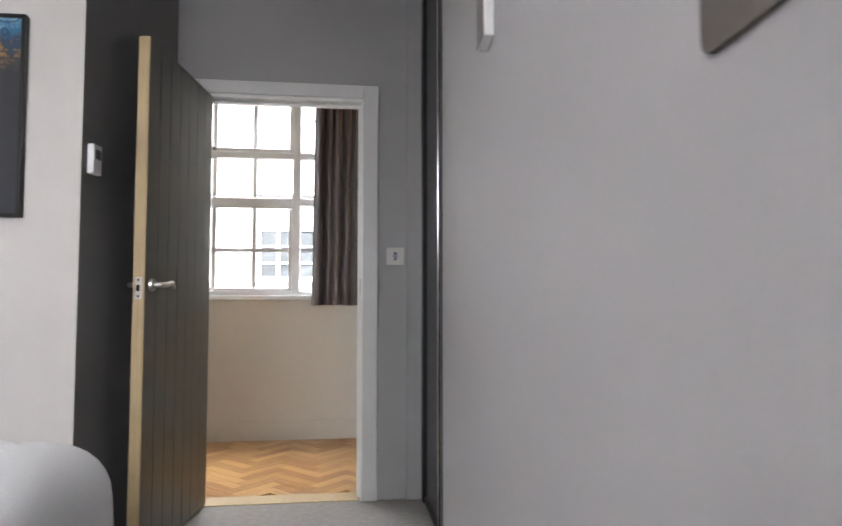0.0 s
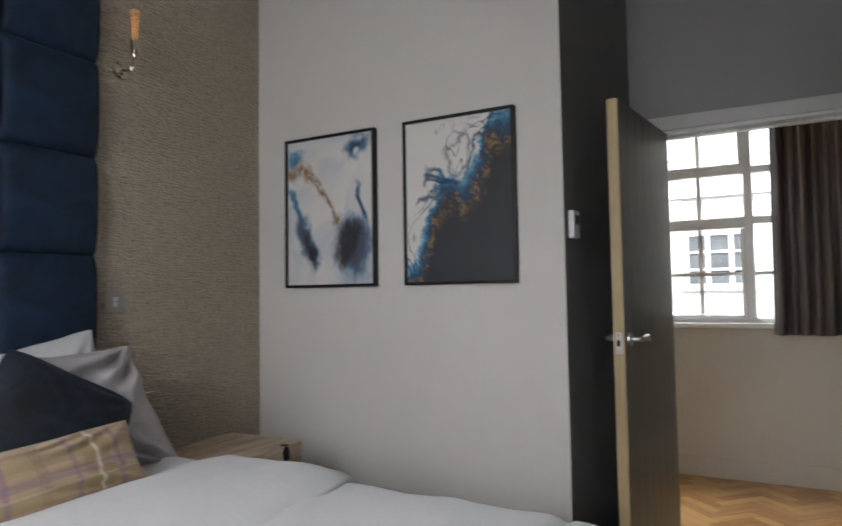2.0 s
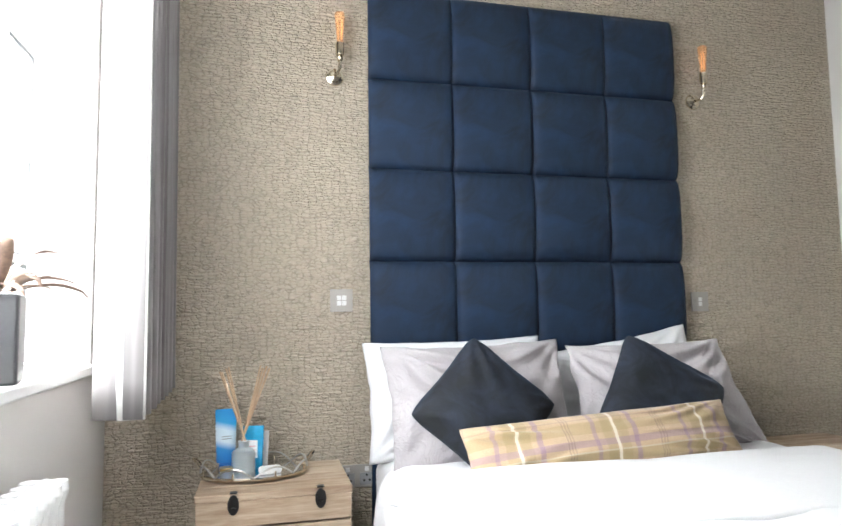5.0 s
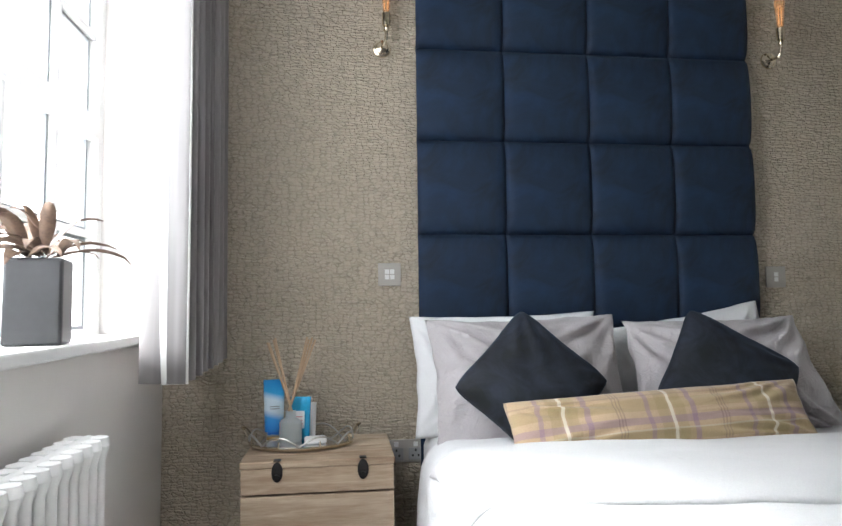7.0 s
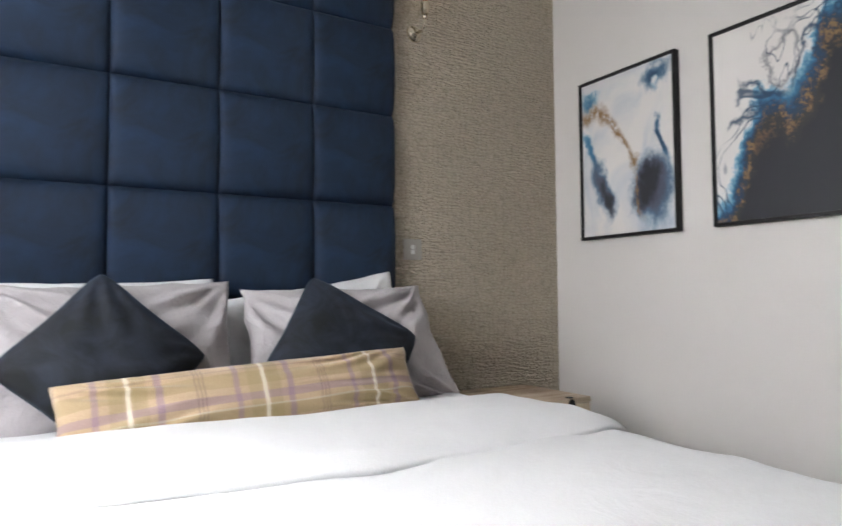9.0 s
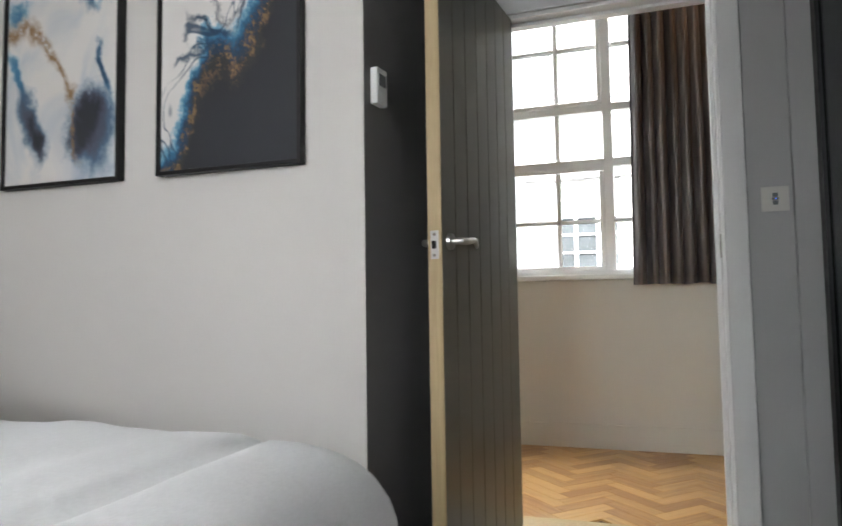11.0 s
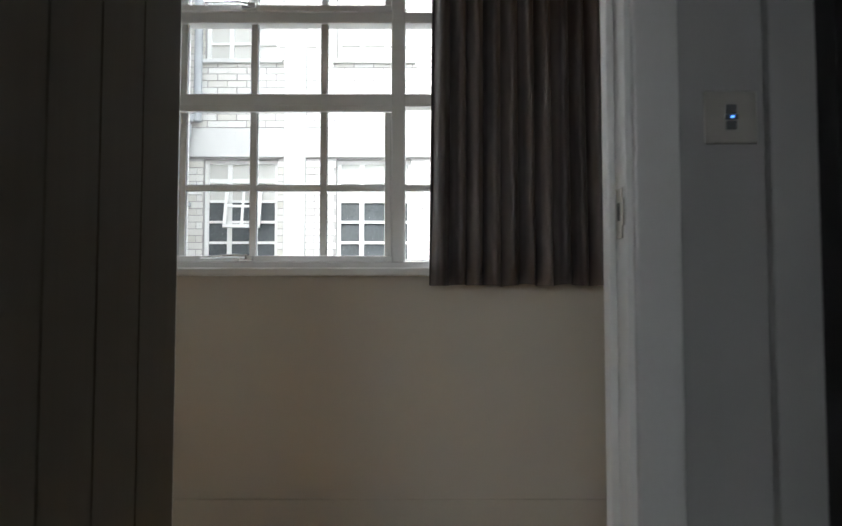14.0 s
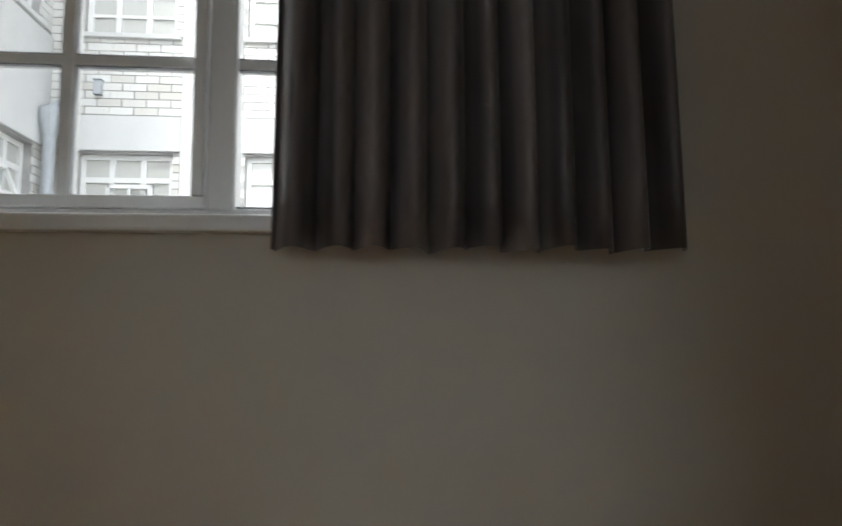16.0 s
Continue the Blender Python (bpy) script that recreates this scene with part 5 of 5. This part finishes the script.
# ---- black vase with dried leaves on the bedroom sill ----
vase = thing("vase", "matt black square vase with dried brown leaves", "vase", pose(0.845, -1.715, SZ0 + 0.020, 0, 0, 12))
bv = bmesh.new()
box(bv, -0.062, 0.062, -0.062, 0.062, 0.0, 0.205, bevel=0.008)
part("pot", bv, plain("black_ceramic", (0.02, 0.02, 0.022), 0.4, var=0.2), vase)
LEAF_M = plain("dried_brown_leaf", (0.16, 0.105, 0.075), 0.7, var=0.4, big=20, fine=120, relief=0.4)
rl = random.Random(5)
for i in range(26):
    az = rl.uniform(0, math.tau) if i > 6 else rl.uniform(-0.7, 0.9)
    ln, el = rl.uniform(0.11, 0.20), rl.uniform(0.3, 1.3)
    bm = bmesh.new()
    prev = None
    p = Vector((rl.uniform(-0.03, 0.03), rl.uniform(-0.03, 0.03), 0.20))
    w0 = rl.uniform(0.008, 0.018)
    tw = rl.uniform(-0.8, 0.8)
    for j in range(9):
        u = j / 8
        e = el - 1.3 * u * u * rl.uniform(0.7, 1.1)
        p = p + Vector((math.cos(az) * math.cos(e), math.sin(az) * math.cos(e), math.sin(e))) * ln / 8
        wd = w0 * math.sin(math.pi * min(0.98, u * 0.92 + 0.06)) + 0.001
        sd = Vector((-math.sin(az), math.cos(az), 0)) * math.cos(tw * u) + Vector((0, 0, 1)) * math.sin(tw * u)
        cur = [bm.verts.new(p - sd * wd), bm.verts.new(p + Vector((0, 0, -0.25 * wd))), bm.verts.new(p + sd * wd)]
        if prev:
            bm.faces.new((prev[0], prev[1], cur[1], cur[0]))
            bm.faces.new((prev[1], prev[2], cur[2], cur[1]))
        prev = cur
    lf = part("leaf", bm, LEAF_M, vase)
    thicken(lf, 0.0015)

# ---- elephant ornament on the hall sill ----
be = bmesh.new()


def ball(c, r, squash=(1, 1, 1)):
    bmesh.ops.create_uvsphere(be, u_segments=18, v_segments=12, radius=r, matrix=Matrix.Translation(c) @ Matrix.Diagonal((*squash, 1)))


ball((0.0, 0, 0.070), 0.036, (1.45, 0.85, 0.95))
ball((-0.062, 0, 0.080), 0.024, (1.0, 0.9, 1.1))
for x in (-0.035, 0.036):
    for y in (-0.014, 0.014):
        rod(be, (x, y, 0.0), (x * 0.9, y, 0.065), 0.0125, 0.014, 14)
for p0, p1, a, b in (((-0.080, 0, 0.078), (-0.096, 0, 0.055), 0.012, 0.009), ((-0.096, 0, 0.056), (-0.100, 0, 0.030), 0.009, 0.007), ((-0.100, 0, 0.031), (-0.112, 0, 0.018), 0.007, 0.005), ((0.050, 0, 0.078), (0.060, 0, 0.04), 0.003, 0.002), ((-0.078, 0.012, 0.068), (-0.100, 0.016, 0.062), 0.003, 0.001), ((-0.078, -0.012, 0.068), (-0.100, -0.016, 0.062), 0.003, 0.001)):
    rod(be, p0, p1, a, b, 12)
for y in (-0.024, 0.024):
    ball((-0.050, y, 0.082), 0.022, (0.75, 0.22, 1.05))
single("elephant_ornament", be, plain("pewter_ornament", (0.30, 0.28, 0.27), 0.4, 0.5, var=0.5, big=60, fine=300, relief=0.6), "small pewter elephant ornament on the window sill", "ornament", pose(1.105, 3.925, 1.026, 0, 0, 4))


# ---- courtyard buildings: white glazed brick, concrete bands, multi-pane windows ----
def paned_window(name, parent, w, h, cols, rows, m, open_part=None, dark_rows=3):
    """A white steel window, front towards local -y, origin at its lower left corner."""
    o = new(name)
    o.parent = parent
    o.matrix_basis = m
    bm = boxes((0, w, -0.02, 0.05, 0, 0.05), (0, w, -0.02, 0.05, h - 0.05, h), (0, 0.05, -0.02, 0.05, 0.05, h - 0.05), (w - 0.05, w, -0.02, 0.05, 0.05, h - 0.05))
    for i in range(1, cols):
        t = 0.028 if i in (1, cols - 1) else 0.016
        box(bm, w * i / cols - t, w * i / cols + t, -0.018, 0.045, 0.05, h - 0.05)
    for j in range(1, rows):
        t = 0.028 if j == rows - 1 else 0.016
        box(bm, 0.05, w - 0.05, -0.016, 0.043, h * j / rows - t, h * j / rows + t)
    part("frame", bm, GLOSS_WHITE, o)
    for i in range(cols):
        for j in range(rows):
            part("pane", boxes((w * i / cols + 0.005, w * (i + 1) / cols - 0.005, 0.010, 0.016, h * j / rows + 0.005, h * (j + 1) / rows - 0.005)), DARK_PANE if j < dark_rows else PALE_PANE, o)
    if open_part:
        x, z, ww, hh, ang = open_part
        bm = boxes((0, ww, -0.03, 0, -0.04, 0.0), (0, ww, -0.03, 0, -hh, -hh + 0.04), (0, 0.04, -0.03, 0, -hh, 0), (ww - 0.04, ww, -0.03, 0, -hh, 0), (ww / 2 - 0.015, ww / 2 + 0.015, -0.025, -0.005, -hh, 0), (0, ww, -0.025, -0.005, -hh / 2 - 0.015, -hh / 2 + 0.015))
        part("opened_light", bm, GLOSS_WHITE, o, m=pose(x, -0.03, z, -ang, 0, 0))
    return o


BL, BH, J = 0.235, 0.075, 0.010


def solid_around(spans, x0, x1, z0, z1):
    """Rectangles that fill a wall face round its openings (x0, x1, z0, z1 each)."""
    out = []
    cuts = sorted({z0, z1, *[s[2] for s in spans], *[s[3] for s in spans]})
    cuts = [c for c in cuts if z0 <= c <= z1]
    for a, b in zip(cuts, cuts[1:]):
        x = x0
        for s in sorted(s for s in spans if s[2] < b - 1e-4 and s[3] > a + 1e-4):
            if s[0] > x:
                out.append((x, s[0], a, b))
            x = max(x, s[1])
        if x < x1:
            out.append((x, x1, a, b))
    return out


brick_meshes = {}


def lay_bricks(parent, spans, x0, x1, z0, z1, near):
    """Courses of bricks proud of the mortar, in local x and z, facing local -y; those in the near stretch are objects of their own."""
    rest_v, rest_f = [], []
    count = 0
    z = z0
    row = 0
    while z + BH <= z1 + 1e-6:
        x = x0 - (BL + J) / 2 * (row % 2)
        while x < x1:
            a, b = max(x, x0), min(x + BL, x1)
            zm = z + BH / 2
            x += BL + J
            for s in spans:
                if s[2] - 0.01 < zm < s[3] + 0.01:
                    if s[0] - 0.002 < a < s[1]:
                        a = s[1] + 0.002
                    if s[0] < b < s[1] + 0.002:
                        b = s[0] - 0.002
                    if a < s[0] and b > s[1]:
                        b = s[0] - 0.002
            if b - a < 0.03:
                continue
            w = round(b - a, 2)
            if near(a, z) and count < 300:
                if w not in brick_meshes:
                    brick_meshes[w] = mesh_of("brick", boxes((0, w, -0.006, 0.004, 0, BH), bevel=0.0), BRICK, False)
                o = new("brick", brick_meshes[w])
                o.parent = parent
                o.location = (a, 0, z)
                count += 1
            else:
                i = len(rest_v)
                for yy in (-0.006, 0.004):
                    rest_v.extend([(a, yy, z), (b, yy, z), (b, yy, z + BH), (a, yy, z + BH)])
                rest_f.extend([(i, i + 1, i + 2, i + 3), (i, i + 4, i + 5, i + 1), (i + 1, i + 5, i + 6, i + 2), (i + 2, i + 6, i + 7, i + 3), (i + 3, i + 7, i + 4, i)])
        z += BH + J
        row += 1
    me = bpy.data.meshes.new("brickwork")
    me.from_pydata(rest_v, [], rest_f)
    me.materials.append(BRICK)
    o = new("brickwork", me)
    o.parent = parent
    o["kind"] = "stuff"


def facade(name, label, m, length, spans, bands, piers, low, high, near, opens):
    f = thing(name, label, "building", m, kind="")
    bm = bmesh.new()
    for a, b, c, d in solid_around(spans, 0, length, low, high):
        box(bm, a, b, 0.004, 0.40, c, d)
    part("wall", bm, MORTAR, f)
    holes = spans + [(-1, length + 1, a, b) for a, b in bands] + [(a, b, low - 1, high + 1) for a, b in piers]
    for a, b in bands:
        part("concrete_band", boxes((0, length, -0.03, 0.003, a, b), bevel=0.01), CONCRETE, f)
    for a, b in piers:
        part("pier", boxes((a, b, -0.05, 0.003, low, high), bevel=0.01), CONCRETE, f)
    for i, s in enumerate(spans):
        w, h = s[1] - s[0], s[3] - s[2]
        cols = max(3, round(w / 0.30))
        # upper floors get only pale panes: their overexposed brightness is put into the colour
        paned_window("window", f, w, h, cols, max(4, round(h / 0.26)), pose(s[0], 0.10, s[2]), opens.get(i), 0 if s[2] > 3 else 3)
        part("sill", boxes((s[0] - 0.05, s[1] + 0.05, -0.06, 0.09, s[2] - 0.05, s[2] - 0.002), bevel=0.005), CONCRETE, f)
    lay_bricks(f, holes, 0, length, low, high, near)
    part("parapet", boxes((0, length, -0.08, 0.45, high, high + 0.25), bevel=0.02), CONCRETE, f)
    return f


# opposite facade: local x runs along world x from the corner with the wing
LOW, HIGH = -3.2, 9.0
north_spans = []
for k, (z0, z1) in enumerate(((-2.0, -0.4), (1.30, 2.60), (3.86, 5.3), (6.4, 7.8))):
    for a, b in ((0.32, 1.25), (1.98, 2.92), (3.75, 4.70), (5.5, 6.45)):
        north_spans.append((a, b, z0, z1))
facade("apartment_building", "white glazed-brick building across the courtyard with multi-pane windows", pose(LX, FY, 0), 9.0, north_spans, [(-0.2, 0.35), (2.62, 2.99), (5.4, 5.8)], [(1.33, 1.60)], LOW, HIGH,
       lambda x, z: 0.0 < x < 3.6 and 1.2 < z < 4.1, {4: (0.27, 0.98, 0.46, 0.56, 12)})
# wing at the side: local x runs from its near end to the corner, front towards world +x
wing_spans = []
for k, (z0, z1) in enumerate(((-2.0, -0.4), (1.05, 2.61), (3.86, 5.3), (6.5, 7.9))):
    for a, b in ((0.3, 1.3), (1.9, 3.0), (3.55, 4.75)):
        wing_spans.append((a, b, z0, z1))
facade("apartment_wing", "white glazed-brick side wing with opened casements and rendered band", pose(LX, 4.3, 0, 0, 0, 90), FY - 4.3, wing_spans, [(-0.2, 0.35), (2.63, 3.80), (5.5, 5.9)], [], LOW, HIGH,
       lambda x, z: x > 1.0 and 1.0 < z < 2.7, {4: (0.28, 1.15, 0.50, 0.55, 20), 5: (0.3, 1.25, 0.58, 0.62, 22)})


# drainpipe in the corner, with its hopper head
pipe = thing("drainpipe", "grey cast-iron drainpipe with a hopper head in the courtyard corner", "drainpipe", pose(LX + 0.11, FY - 0.16, -3.2))
part("lower_pipe", rod(bmesh.new(), (0, 0, 0), (0, 0, 5.95), 0.055), LEAD, pipe)
part("upper_pipe", rod(bmesh.new(), (0.16, 0.06, 6.25), (0.16, 0.06, 12.0), 0.05), LEAD, pipe)
part("hopper", lathe([(0.055, 5.90), (0.075, 5.98), (0.10, 6.06), (0.105, 6.18), (0.10, 6.20), (0.0, 6.20)], 16), LEAD, pipe)
part("elbow", tube([(0.0, 0, 6.20), (0.06, 0.03, 6.26), (0.14, 0.06, 6.32), (0.16, 0.06, 6.40)], 0.045, 10), LEAD, pipe)
for z in (1.5, 3.5, 5.2):
    part("bracket", boxes((-0.075, 0.075, -0.03, 0.14, z, z + 0.05), bevel=0.005), LEAD, pipe)


def vent(m, label):
    v = thing("wall_vent", label, "vent", m, "courtyard vents")
    part("body", boxes((-0.04, 0.04, -0.07, -0.007, -0.075, 0.075), bevel=0.01), LEAD, v)
    part("cap", boxes((-0.045, 0.045, -0.08, -0.007, 0.075, 0.09), bevel=0.004), LEAD, v)
    return v


v1 = vent(pose(LX + 0.50, FY, 3.27), "small grey flue vent on the brick wall")
copy_thing(v1, pose(LX + 1.82, FY, 3.27))
wv_ = thing("extract_vent", "square white extract vent on the side wing", "vent", pose(LX, 7.64, 2.40, 0, 0, 90))
part("body", boxes((-0.10, 0.10, -0.05, -0.006, -0.10, 0.10), bevel=0.008), WHITE_PLASTIC, wv_)
part("opening", boxes((-0.06, 0.06, -0.055, -0.05, -0.06, 0.06)), GREY_PLASTIC, wv_)
wh = thing("extract_vent", "round open duct end in the wing brickwork", "vent", pose(LX, 7.44, 2.42, 0, 0, 90))
part("collar", rod(bmesh.new(), (0, -0.04, 0), (0, -0.006, 0), 0.075, n=20), CONCRETE, wh)
part("opening", rod(bmesh.new(), (0, -0.042, 0), (0, -0.04, 0), 0.055, n=20), GREY_PLASTIC, wh)

# balcony with a steel rail on the wing above
bal = thing("balcony", "steel-railed balcony high on the side wing", "balcony", pose(LX, 7.55, 3.80))
part("slab", boxes((0.006, 0.35, -0.55, 0.65, -0.10, 0.0), bevel=0.01), CONCRETE, bal)
for i in range(9):
    part("baluster", rod(bmesh.new(), (0.31, -0.5 + i * 0.135, 0), (0.31, -0.5 + i * 0.135, 0.9), 0.010, n=8), LEAD, bal)
part("handrail", rod(bmesh.new(), (0.31, -0.52, 0.9), (0.31, 0.62, 0.9), 0.022), LEAD, bal)


# ---- oak parquet in the hall, laid herringbone ----
floor = thing("floor_hall", "golden oak herringbone parquet floor in the hall", "floor", kind="structure")
PL, PW = 0.28, 0.07
blk = mesh_of("parquet_block", boxes((0.0006, PL - 0.0006, 0.0006, PW - 0.0006, -0.008, 0.0), bevel=0.0008), OAK_BLOCK, False)
C45 = math.cos(math.radians(45))
nblocks = 0
far_v, far_f = [], []
for i in range(-40, 60):
    for j in range(-12, 14):
        for kind in (0, 1):
            # stair-stepped pairs of a long and an upright block
            bx, by = i * PW + j * PL, i * PW - j * PL
            if kind == 0:
                px, py, ang = bx, by, 0.0
            else:
                px, py, ang = bx + PW, by + PW, 90.0
            m = pose(1.6, 3.2, 0, 0, 0, 45) @ pose(px, py, 0, 0, 0, ang)
            c = m @ Vector((PL / 2, PW / 2, 0))
            if not (2.47 + 0.10 < c.y < 4.02 and -0.7 < c.x < 3.45):
                continue
            if 0.9 < c.x < 3.2 and nblocks < 300:
                o = new("parquet_block", blk)
                o.parent = floor
                o.matrix_basis = m
                nblocks += 1
            else:
                q = len(far_v)
                for x, y, z in ((0, 0, 0), (PL, 0, 0), (PL, PW, 0), (0, PW, 0)):
                    far_v.append(tuple(m @ Vector((x + (0.0006 if x == 0 else -0.0006), y + (0.0006 if y == 0 else -0.0006), -0.0003))))
                far_f.append((q, q + 1, q + 2, q + 3))
mf = bpy.data.meshes.new("parquet_rest")
mf.from_pydata(far_v, [], far_f)
mf.materials.append(OAK_BLOCK)
pr = new("parquet_rest", mf)
pr.parent = floor
pr["kind"] = "stuff"
structure("threshold", boxes((1.845, 2.60, 2.466, 2.60, -0.008, 0.004), bevel=0.003), DOOR_EDGE, "pale oak threshold strip in the doorway", "trim")
